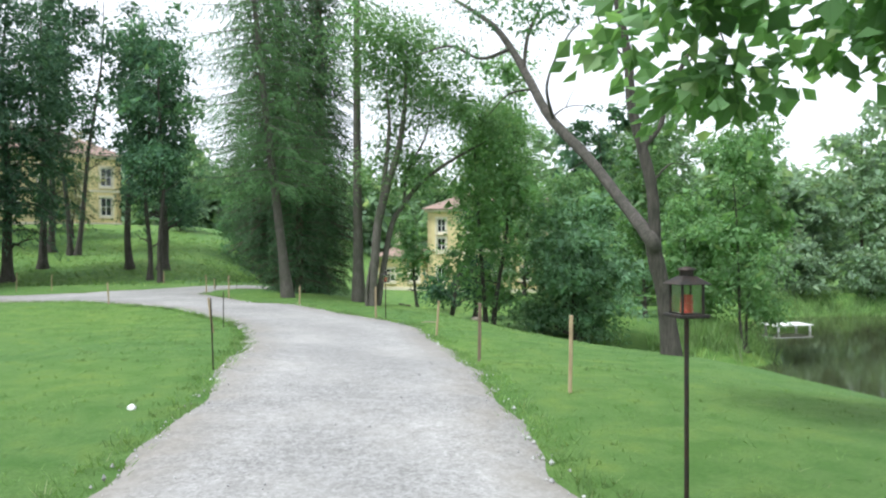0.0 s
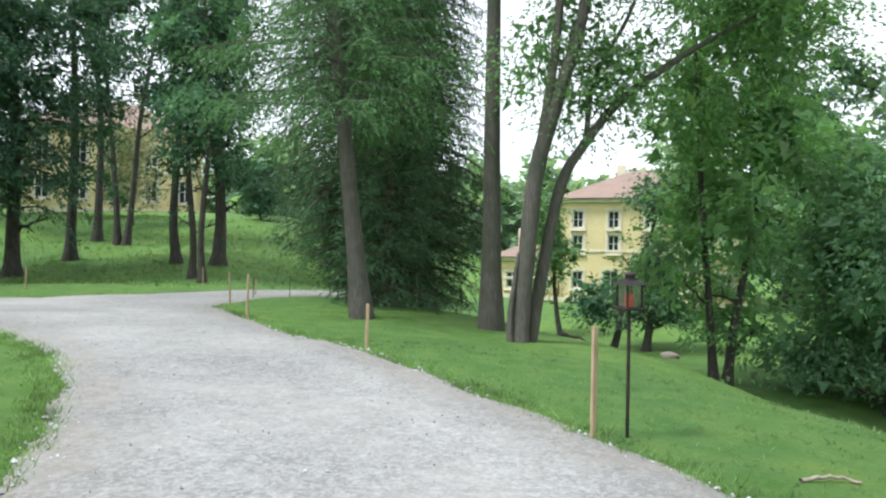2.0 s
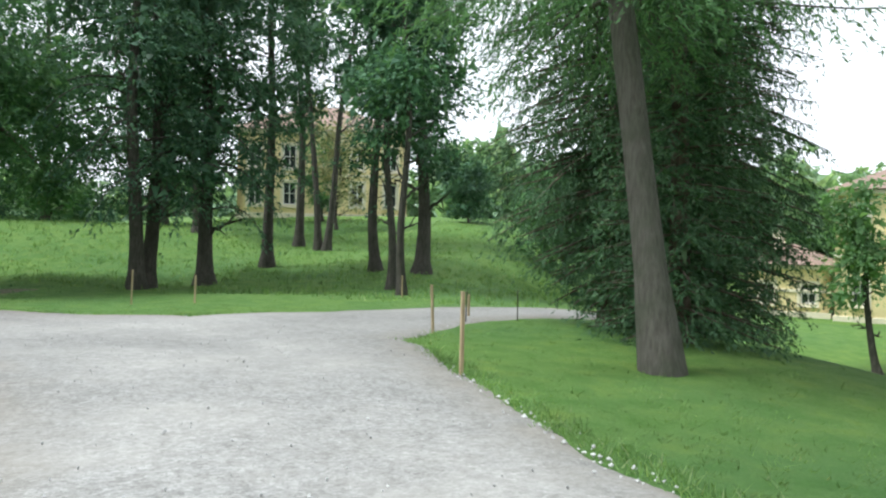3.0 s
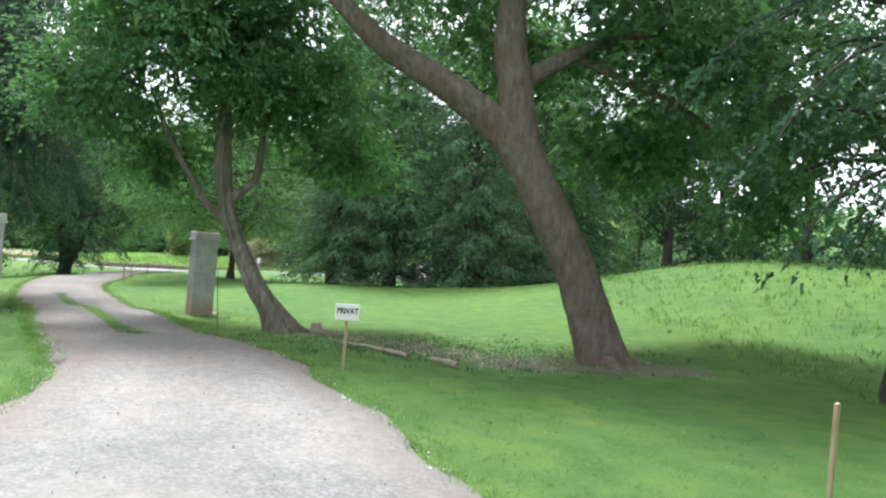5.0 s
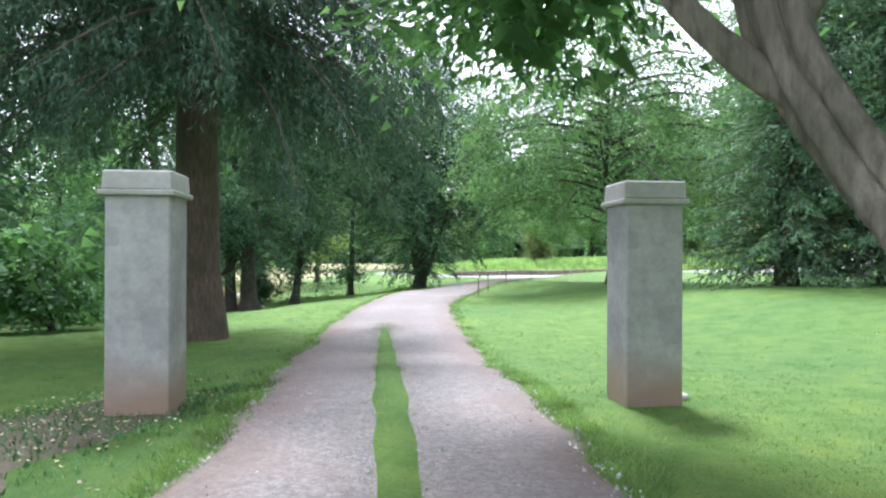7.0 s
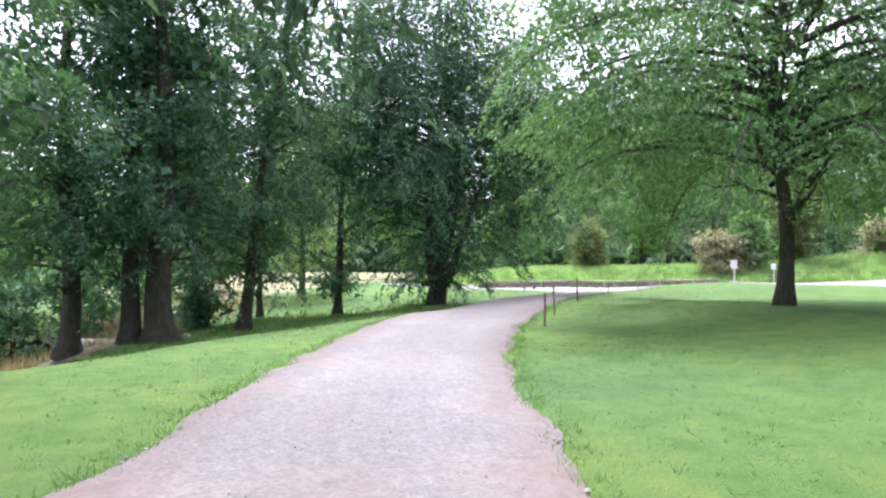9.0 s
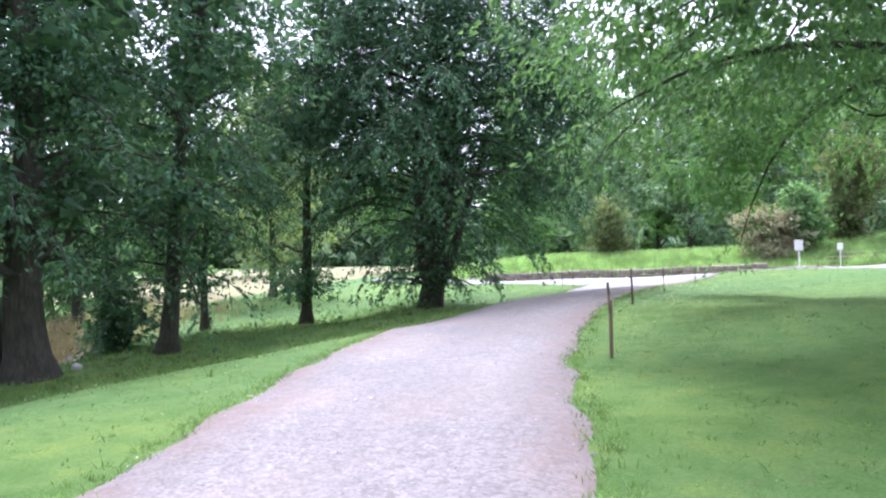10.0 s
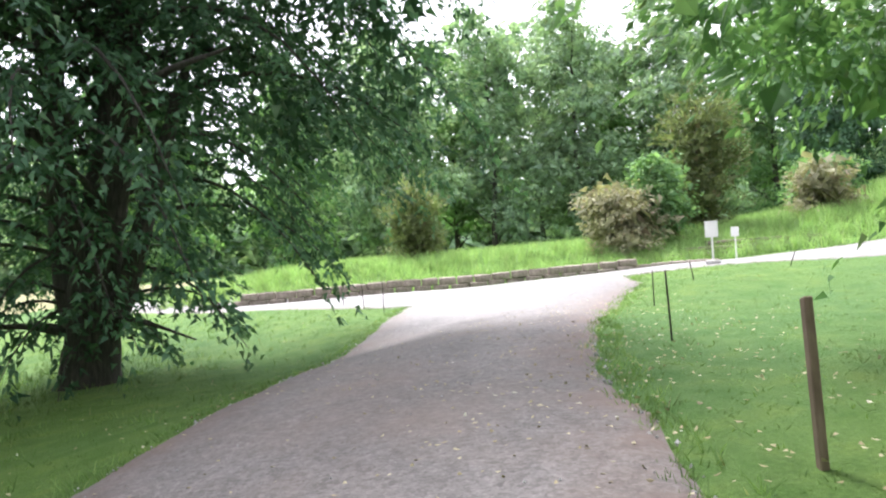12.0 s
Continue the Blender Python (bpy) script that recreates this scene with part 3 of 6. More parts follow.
def road(name, rows, material, lift, label, rag=1.0, step=0.14):
    """A gravel layer that thins out into the turf along a ragged edge."""
    P = np.array(rows)
    lo, hi = P[:, :2].min(0) - 5, P[:, :2].max(0) + 5
    xs, ys = np.arange(lo[0], hi[0], step), np.arange(lo[1], hi[1], step)
    X, Y = np.meshgrid(xs, ys, indexing="ij")
    D = road_distance(X, Y, rows)
    D = D + rag * (0.10 * np.sin(X * 1.3 + 2 * np.sin(Y * 0.7)) * np.sin(Y * 1.6 + X) + 0.045 * np.sin(X * 4.1 + Y * 2.7) * np.sin(Y * 3.7 - X * 1.9))
    Z = height(X, Y) + lift - (lift + 0.05) * ease(-0.22, 0.22, D)
    keep = D < 0.45
    idx = -np.ones(X.shape, int)
    idx[keep] = np.arange(keep.sum())
    a, b, c, d = idx[:-1, :-1], idx[1:, :-1], idx[1:, 1:], idx[:-1, 1:]
    f = np.stack([a, b, c, d], -1).reshape(-1, 4)
    f = f[(f >= 0).all(1)]
    ob = part_np(name, np.stack([X[keep], Y[keep], Z[keep]], -1), f, material, smooth=True)
    if material == M_GRAVEL:
        rim = np.minimum.reduce([road_distance(X[keep], Y[keep], r) for r in (LANE, SPUR, DRIVE, CROSS)])
        at = ob.data.attributes.new("margin", "FLOAT", "POINT")
        at.data.foreach_set("value", np.ascontiguousarray(ease(-0.75, -0.05, rim), dtype=np.float32))
        mid = np.minimum.reduce([road_distance(X[keep], Y[keep], [(a, b, 0) for a, b, _ in r]) for r in (LANE, DRIVE)])
        at = ob.data.attributes.new("track", "FLOAT", "POINT")
        at.data.foreach_set("value", np.ascontiguousarray(np.exp(-((mid - 0.72) / 0.3) ** 2), dtype=np.float32))
    return tagged(ob, label, "gravel road", kind="structure")


road("road", LANE, M_GRAVEL, 0.035, "pale grey crushed gravel lane with ragged grass edges")
road("road", SPUR, M_GRAVEL, 0.028, "pale grey gravel side road curving behind the conifers")
road("road", DRIVE, M_GRAVEL, 0.042, "pinkish grey gravel drive beyond the gate pillars")
road("road", CROSS, M_GRAVEL, 0.032, "pale gravel road crossing along a low stone wall")
STRIP = [(-23.2, 20.1, 0.1), (-25.0, 19.15, 0.21), (-28.1, 17.5, 0.25), (-32.0, 15.45, 0.23), (-35.2, 13.75, 0.16), (-36.6, 13.1, 0.06)]
st = road("grass_strip", STRIP, M_GRASS, 0.065, "strip of grass growing between the wheel tracks", 0.2, 0.08)
tagged(st, category="grass strip")
for name, rows, label in (("dirt_patch", [(-26.5, 22.5, 0.45), (-25.4, 23.3, 0.6), (-24.3, 24.5, 0.85), (-23.6, 26.0, 0.95), (-23.4, 27.4, 0.9), (-23.2, 29.0, 0.5)], "bare earth with leaf litter under leaning trees"),
                          ("dirt_patch", [(-25.2, 16.2, 0.35), (-26.9, 15.4, 0.55), (-27.6, 15.0, 0.3)], "bare earth with ivy at the foot of a pillar"),
                          ("litter_patch", [(-38, -1.2, 1.5), (-43, -2.4, 2.6), (-48, -4.4, 3.2), (-53, -7.0, 3.0), (-57, -9.5, 2.0)], "brown leaf litter in the hollow under the trees")):
    tagged(road(name, rows, M_LITTER if name == "litter_patch" else M_IVY, 0.02, label, 2.6), category="bare ground")

pond = part_np("water", *sheet(np.arange(6, 51.1, 3), np.arange(-2, 50.1, 4), lambda X, Y: X * 0 - 3.0), M_WATER)
tagged(pond, "still dark green pond among trees", "pond", kind="structure")
meadow = part_np("meadow", *sheet(np.arange(-110, -61, 2.0), np.arange(-40, -4.9, 2.0), lambda X, Y: height(X, Y) + 0.06 - 0.4 * ease(-12, -5, Y - 0.15 * (X + 70))), M_MEADOW, smooth=True)
tagged(meadow, "field of ripe tan grass beyond the drive", "meadow", kind="structure")


# ---- trees ----
def tree(x, y, h, r, blobs, clumps, per, size, leaf, label, bark=M_BARK_D, lean=(0, 0), first=0.3, limbs=12, spread=0.35, droop=0.35, gap=-0.25, seed=1, stems=1, forks=(), width=0.55, name="tree", category="tree", sides=12, own=(), inner=1.3, flute=0.1, broad=False, boughs=None, ring=None, big=2.5):
    """A broadleaf tree: tapered stems with limbs, and a crown of separate leaves. blobs are masses about the foot, scaled in metres."""
    rng = np.random.default_rng(seed)
    t = thing(name, x, y, ground_z(x, y) - 0.05, label, category)
    wood = []
    for row in own:
        a = np.array(row, float)
        n = len(a) * 5
        p = curve_pts(a, n, 0.0, rng)
        wood.append(tube(p[:, :3], p[:, 3], sides, flute, rng))
    for s in range(0 if own else stems):
        ang = seed + s * 2.4
        off = np.array([math.cos(ang), math.sin(ang)]) * (0 if stems == 1 else r * 0.9)
        out = np.array([math.cos(ang), math.sin(ang)]) * (0 if stems == 1 else h * 0.1)
        top = np.array([lean[0] + out[0], lean[1] + out[1], h * 0.92])
        base = np.array([off[0], off[1], 0])
        mid = base * 0.6 + top * 0.4 + np.array([rng.normal() * 0.12, rng.normal() * 0.12, 0])
        p = curve_pts([base, base * 0.85 + top * 0.15 + rng.normal(size=3) * (0.05, 0.05, 0), mid, top * 0.72 + base * 0.28 + rng.normal(size=3) * (0.2, 0.2, 0), top], 16)
        u = np.linspace(0, 1, 16)
        rad = r * (0.9 / stems ** 0.4) * ((1 - u) ** 0.8 * 0.92 + 0.08) * (1 + 0.55 * np.exp(-u * 26))
        wood.append(tube(p, rad, sides, 0.1, rng))
        for k in range(limbs // stems):
            u0 = first + (0.93 - first) * (k + rng.random() * 0.6) / max(1, limbs // stems)
            q = np.array([np.interp(u0, u, p[:, i]) for i in range(3)])
            b = blobs[rng.integers(len(blobs))]
            az = k * 2.4 + rng.random() + s
            reach = 0.75 * (b[3] * (1 - 0.6 * max(0, u0 - 0.4)))
            goal = q + np.array([math.cos(az) * reach, math.sin(az) * reach, reach * (0.35 + 0.5 * rng.random())])
            lp = curve_pts([q, q * 0.55 + goal * 0.45 + np.array([0, 0, -0.06 * reach]), goal], 8, 0.12, rng)
            lr = np.interp(u0, u, rad) * 0.5
            wood.append(tube(lp, np.linspace(lr, 0.012, 8), 6, 0, rng))
            for w in range(2):
                a = lp[3 + w * 2]
                e = a + rng.normal(size=3) * reach * 0.25 + np.array([math.cos(az), math.sin(az), 0.4]) * reach * 0.3
                wood.append(tube(curve_pts([a, (a + e) / 2 + rng.normal(size=3) * 0.08, e], 5), np.linspace(lr * 0.45, 0.008, 5), 5, 0, rng))
    for pts, r0, r1 in forks:
        wood.append(tube(curve_pts(pts, 14, 0.06, rng), np.linspace(r0, r1, 14), 10, 0.08, rng))
    if ring:
        arms, leaves = hung_boughs(ring_of_boughs(*ring[0], rng), rng, **ring[1])
        wood.append(arms)
        part_np("leafy_bough", *leaves, leaf, t, "leaves hanging from long arching boughs")
    part_np("trunk", *joined(wood), bark, t, "", True)
    if clumps:
        many, fine = (1.0, 1.0) if broad else (1.55, 0.82)
        part_np("crown", *crown_mesh(blobs, clumps, int(per * many), size * fine, spread, droop, rng, seed, gap, width, inner, broad, big), leaf, t, "")
    if boughs:
        part_np("leafy_bough", *crown_mesh(boughs[0], boughs[1], 16, boughs[2], spread * 0.8, droop, rng, seed + 9, -0.5, 0.4, 0.2, True), leaf, t, "leaves hanging low from long boughs")
    return t


def spruce(x, y, h, r, reach, label, start=0.06, whorls=30, arms=8, twigs=9.0, size=0.11, seed=1, leaf=M_NEEDLE, bark=M_BARK_R, lean=(0, 0), hang=0.35, power=0.75, name="spruce_tree", slim=0.3, weep=0.0, skirt=0.0, sag=0.35, top=1.0):
    """A conifer: a tapered stem and whorls of drooping boughs, each with side twigs set with short needle sprays. weep: length of the twig curtains that hang from the boughs."""
    rng = np.random.default_rng(seed)
    t = thing(name, x, y, ground_z(x, y) - 0.05, label, "conifer")
    u = np.linspace(0, 1, 18)
    p = np.stack([lean[0] * u, lean[1] * u, h * u], -1) + np.stack([np.sin(u * 5 + seed) * 0.08, np.cos(u * 4 + seed) * 0.08, u * 0], -1) * u[:, None]
    wood = [tube(p, r * ((1 - u) ** 0.85 * 0.95 + 0.03) * (1 + 0.5 * np.exp(-u * 30)), 12, 0.06, rng)]
    cs, al, sz = [], [], []
    down = np.array([0, 0, -1.0])
    for w in range(whorls):
        f = start + (0.985 * top - start) * (w + rng.random() * 0.5) / whorls
        L = reach * ((1 - f) / (1 - start)) ** power * (0.88 + 0.22 * rng.random()) + 0.15
        L *= 1 - skirt * max(0.0, 1 - (f - start) * h / 2.0)
        at = np.array([np.interp(f, u, p[:, i]) for i in range(3)])
        n = max(4, int(arms * (0.5 + 0.5 * (1 - f))))
        coarse = 1.0 if f * h < 9 else 1.7
        for k in range(n):
            az = k * 2 * math.pi / n + w * 0.9 + rng.random() * 0.5
            l = min(L * (0.74 + 0.34 * rng.random()), reach * 1.06)
            o = np.array([math.cos(az), math.sin(az), 0])
            side = np.array([-o[1], o[0], 0])
            e = np.linspace(0, 1, 7)
            lift = 0.12 + 0.2 * (f > 0.6)
            bp = at + o * (l * (e - 0.12 * weep * e ** 3))[:, None] + np.stack([e * 0, e * 0, l * (lift * e - (sag * (0.65 + 0.7 * rng.random()) + 0.18 * weep) * e ** 1.6 + 0.1 * (1 - min(1, weep)) * e ** 4)], -1)
            bp = bp + side * (np.sin(e * 3 + k) * 0.06 * l)[:, None]
            if l > 0.6:
                wood.append(tube(bp, np.linspace(max(0.014, r * 0.13 * (1 - f) + 0.008), 0.005, 7), 5, 0, rng))
            m = max(4, int(twigs * l / coarse))
            q = 0.12 + 0.88 * (np.arange(m) + rng.random(m)) / m
            root = np.stack([np.interp(q, e, bp[:, i]) for i in range(3)], -1)
            sg = np.where(np.arange(m) % 2, 1.0, -1.0)[:, None]
            curt = (rng.random(m) < (0.8 if weep > 0.5 else 0.45 if weep else 0.0))[:, None]
            flat = o * 0.6 + side * sg * (0.85 - 0.5 * q[:, None]) + down * (hang * (0.3 + rng.random((m, 1)))) + rng.normal(size=(m, 3)) * 0.12
            drop = down + rng.normal(size=(m, 3)) * 0.1 + side * sg * 0.15 + o * 0.12
            td = np.where(curt, drop, flat)
            td /= np.linalg.norm(td, axis=1, keepdims=True)
            tl = np.where(curt[:, 0], weep * (0.35 + 0.75 * rng.random(m)) * (0.5 + 0.5 * np.sin(q * math.pi * 0.9)), (0.34 * l * (1.05 - 0.75 * q) + 0.16) * (0.7 + 0.5 * rng.random(m)))
            root = root + np.where(curt, side * sg * (rng.random((m, 1)) * 0.2 * l * (1.05 - q[:, None])), 0)
            cnt = np.maximum(3, (tl / (size * 0.42 * coarse)).astype(int))
            idx = np.repeat(np.arange(m), cnt)
            v = rng.random(len(idx))
            droop = (v ** 2 * tl[idx] * 0.25)[:, None] * down
            cs.append(root[idx] + td[idx] * (v * tl[idx])[:, None] + droop + rng.normal(size=(len(idx), 3)) * size * 0.16)
            al.append(td[idx] + rng.normal(size=(len(idx), 3)) * 0.42 + down * 0.12)
            sz.append(np.full(len(idx), size * coarse))
            if l > 0.8:
                # the shaded inner part of the bough
                g = 5 if weep < 0.5 else 14
                qi = rng.random(g) * (0.6 if weep < 0.5 else 0.85)
                cs.append(np.stack([np.interp(qi, e, bp[:, i]) for i in range(3)], -1) + rng.normal(size=(g, 3)) * 0.12)
                al.append(o + rng.normal(size=(g, 3)) * 0.5)
                sz.append(np.full(g, size * (3.2 if weep < 0.5 else 2.6)))
    sz = np.concatenate(sz)
    part_np("trunk", *joined(wood), bark, t, "", True)
    part_np("crown", *blades(np.vstack(cs), np.vstack(al), sz, sz * slim, rng, 0.7), leaf, t, "")
    return t


ALDER = "tall dark-leaved park tree with a bare lower trunk on the lawn"
HUNG = dict(leaf=0.14, width=0.48, rise=0.25, sag=0.6, twigs=6)
def park_tree(x, y, h, r, wide, low, seed, leaf=M_DARK, label=ALDER, clumps=420, per=26, size=0.17, lean=(0, 0), stems=1, gap=-0.2, bark=M_BARK_D, ring=None):
    rl = np.random.default_rng(seed * 7 + 1)
    tall = h - low
    b = [(lean[0] * .6, lean[1] * .6, low + tall * 0.5, wide * .62, wide * .62, tall * 0.46)]
    for k in range(11):
        u = (k + rl.random()) / 11
        out = wide * (0.5 + 0.22 * rl.random()) * (1.0 - 0.62 * max(0.0, u - 0.35)) * (0.72 + 0.28 * min(1, u * 4))
        az = k * 2.4 + rl.random() * 0.9
        flat = max(0.3, tall * (0.085 + 0.05 * rl.random()))
        b.append((lean[0] * u + math.cos(az) * out, lean[1] * u + math.sin(az) * out, low + tall * (0.06 + 0.9 * u), wide * (0.4 + 0.16 * rl.random()), wide * (0.4 + 0.16 * rl.random()), flat))
    return tree(x, y, h, r, b, int(clumps * 1.3), per, size, leaf, label, bark, lean, low / h + 0.03, 13, 0.34, 0.4, gap, seed, stems, ring=ring)


# trees on the hill to the west of the lane
park_tree(-21.0, 36.8, 15, 0.25, 2.3, 5.0, 11, clumps=260, gap=0.0, leaf=M_ALDER)
park_tree(-23.4, 41.9, 16, 0.24, 2.3, 6.0, 12, gap=0.0, clumps=300, leaf=M_ALDER)
park_tree(-21.7, 41.2, 17, 0.24, 2.2, 6.5, 13, stems=2, gap=0.1, clumps=300, label="twin-stemmed park tree forking at the ground on the hill", leaf=M_ALDER)
park_tree(-16.5, 37.0, 14, 0.22, 2.0, 4.6, 14, clumps=260, gap=0.05, leaf=M_ALDER)
park_tree(-14.2, 34.0, 12, 0.15, 1.9, 2.2, 15, clumps=300, leaf=M_ALDER)
park_tree(-14.8, 37.1, 13, 0.3, 2.3, 3.2, 16, leaf=M_ALDER, gap=0.0, clumps=300)
park_tree(-13.2, 32.8, 13, 0.14, 2.1, 3.6, 17, leaf=M_DARK, clumps=240, gap=0.12)
park_tree(-21.4, 31.4, 15, 0.34, 3.3, 3.0, 18, stems=2, clumps=420, ring=((26, 2.6, 8, (2, 4, 8), (2.4, 3.6, 3.2)), HUNG), label="double-trunked dark park tree at the lawn's edge", leaf=M_ALDER)
park_tree(-20.8, 33.5, 14, 0.3, 3.0, 2.6, 19, clumps=340, ring=((24, 2.4, 8, (2, 4, 8), (2.4, 3.4, 3.0)), HUNG), leaf=M_ALDER)
park_tree(-34.5, 44.5, 15, 0.3, 4.0, 0.1, 20, clumps=420, size=0.22, label="dark leafy tree beyond the sunny rise", leaf=M_ALDER)
park_tree(-46.0, 40.5, 14, 0.3, 4.2, 0.1, 21, leaf=M_ALDER, clumps=420, size=0.22, label="dark leafy tree beyond the sunny rise")
park_tree(-28.5, 41.0, 13, 0.25, 2.6, 4.5, 22, clumps=260, gap=0.0, leaf=M_ALDER)
park_tree(-19.2, 51.3, 3.2, 0.08, 1.5, 0.2, 23, leaf=M_ALDER, clumps=120, label="dark rounded shrub on the grassy hill")
park_tree(-24.5, 46.5, 7.0, 0.1, 1.8, 1.0, 24, leaf=M_RUST, clumps=110, gap=0.0, label="young tree with rusty leaves before the villa")
park_tree(-26.8, 48.6, 4.5, 0.1, 1.6, 0.6, 25, leaf=M_LEAF, clumps=120, label="leafy shrub on the hill before the villa")
park_tree(-12.5, 46.0, 5.5, 0.1, 2.4, 0.3, 26, leaf=M_LEAF, clumps=220, label="rounded green shrub at the hill's foot")
park_tree(-9.8, 43.0, 6.0, 0.12, 2.4, 0.4, 27, leaf=M_ALDER, clumps=240, label="dark green shrub behind the conifers")

# conifers and the slender trunks where the roads part
spruce(-6.6, 28.3, 20, 0.26, 2.5, "dense dark spruce with boughs down to the grass", 0.03, 50, 11, 17, 0.085, 31, power=0.2, leaf=M_SPRUCE, hang=0.95, skirt=0.6, top=0.66, sag=0.4, weep=0.3)
spruce(-5.3, 30.2, 21, 0.28, 2.0, "tall dense spruce behind a slender bare trunk", 0.02, 50, 11, 17, 0.085, 32, power=0.4, leaf=M_SPRUCE, hang=0.95, skirt=0.3, top=0.66, sag=0.4, weep=0.3)
spruce(-5.4, 26.4, 9, 0.16, 1.35, "young dense spruce under taller conifers", 0.03, 36, 9, 18, 0.08, 33, hang=0.5, leaf=M_SPRUCE)
spruce(-5.2, 23.5, 18, 0.165, 2.8, "larch with a bare leaning trunk and feathery boughs", 0.21, 36, 6, 15, 0.075, 35, M_LARCH, M_BARK, (-2.3, 1.3), 0.8, 0.4, "larch_tree", 0.26, top=0.8)
spruce(-2.9, 24.1, 20, 0.18, 1.7, "tall straight conifer trunk bare to high above", 0.42, 22, 5, 12, 0.12, 36, M_LARCH, M_BARK, (-.15, 0.1), 0.6, 0.6, "pine_tree")
tree(-2.26, 22.6, 12, 0.2, [(1.2, .4, 7.6, 2.0, 1.8, 1.5), (3.0, .5, 6.0, 1.6, 1.2, 0.9), (0.4, 0.3, 5.8, 1.1, 1.1, 1.0), (2.0, .3, 4.6, .9, .7, .5), (.6, .4, 8.6, 1.8, 1.6, 1.2), (4.0, .8, 5.4, 1.3, 1.0, 1.2), (1.0, .3, 4.1, 1.0, .8, .8), (1.7, .4, 5.0, 1.1, .9, .7), (.2, .2, 4.7, .9, .8, .7), (2.6, .4, 7.2, 1.6, 1.3, 1.1), (1.6, .5, 3.9, .8, .6, .4)], 1900, 24, 0.1, M_LIGHT,
     "thin crowned tree with several leaning grey trunks", M_BARK, gap=0.05, inner=0.5, seed=37, droop=0.3, spread=0.4,
     own=[[(-.06, .07, -.1, .2), (-.04, .07, .3, .155), (.04, .08, 1.36, .14), (.18, .09, 2.84, .135), (.56, .12, 4.21, .113), (.85, .15, 5.23, .096), (1.03, .16, 6.6, .074), (1.1, .3, 8.6, .03)],
          [(.1, .28, -.1, .115), (.31, .3, 1.25, .104), (.58, .32, 2.64, .092), (.97, .35, 3.33, .081), (1.53, .4, 4.03, .069), (2.55, .48, 4.79, .052), (3.92, .58, 5.56, .02)],
          [(.18, .09, 2.7, .1), (.39, .11, 4.32, .079), (.53, .12, 5.91, .057), (.44, .11, 7.04, .03)],
          [(.97, .35, 3.3, .05), (1.1, .4, 4.4, .04), (1.7, .5, 5.6, .03), (1.9, .6, 6.8, .012)],
          [(-.18, -.05, -.1, .07), (-.2, -.04, .5, .05), (-.08, .03, 1.5, .03)]])

# the slope to the pond
tree(0.3, 36.3, 6.6, 0.16, [(-.5, 0, 2.0, 1.0, 1.0, .75), (1.7, 0, 5.6, 1.2, 1.2, .8), (.3, .2, 1.5, .8, .8, .5)], 130, 24, 0.16, M_DARK, "crooked old fruit tree on the slope", M_BARK_D, (1.5, 0), 0.25, 9, 0.35, 0.4, -0.1, 41)
tree(1.7, 38.0, 4.2, 0.2, [(-.2, 0, 2.2, 1.5, 1.5, .8), (.7, .2, 1.6, 1.1, 1.0, .6), (.2, 0, 3.2, 1.0, 1.0, .6)], 190, 24, 0.16, M_DARK, "low fruit tree with a thick trunk on the slope", M_BARK_D, (.2, 0), 0.3, 9, 0.35, 0.4, -0.1, 42)
park_tree(-1.4, 40.5, 5.6, 0.14, 1.1, 1.6, 43, leaf=M_LIGHT, clumps=90, lean=(-.8, 0), label="leaning fruit tree in front of the yellow house")
park_tree(1.75, 26.7, 10.5, 0.15, 2.05, 0.9, 44, leaf=M_LIGHT, clumps=500, stems=2, gap=-0.08, label="leafy green tree with two thin stems on the slope")
park_tree(5.0, 26.4, 5.6, 0.2, 2.4, 0.1, 45, leaf=M_MAPLE, clumps=500, size=0.16, label="broad maple with foliage down to the grass", gap=-0.3)
park_tree(6.4, 34.5, 7.6, 0.14, 1.9, 2.5, 245, leaf=M_LIGHT, clumps=260, label="airy light green tree behind the maple", gap=0.0)
park_tree(9.5, 33.0, 9.0, 0.12, 2.1, 1.0, 47, leaf=M_LIGHT, clumps=300, label="light green willow on the pond's bank", gap=-0.1)
park_tree(10.9, 25.2, 8.5, 0.08, 1.9, 1.2, 246, leaf=M_LIGHT, clumps=300, stems=2, label="slim leafy tree with two thin stems by the pond", gap=-0.05)
park_tree(9.9, 27.5, 6.0, 0.07, 1.7, 0.9, 48, leaf=M_LIGHT, clumps=220, stems=2, label="slim light green tree at the water's edge", gap=-0.1)
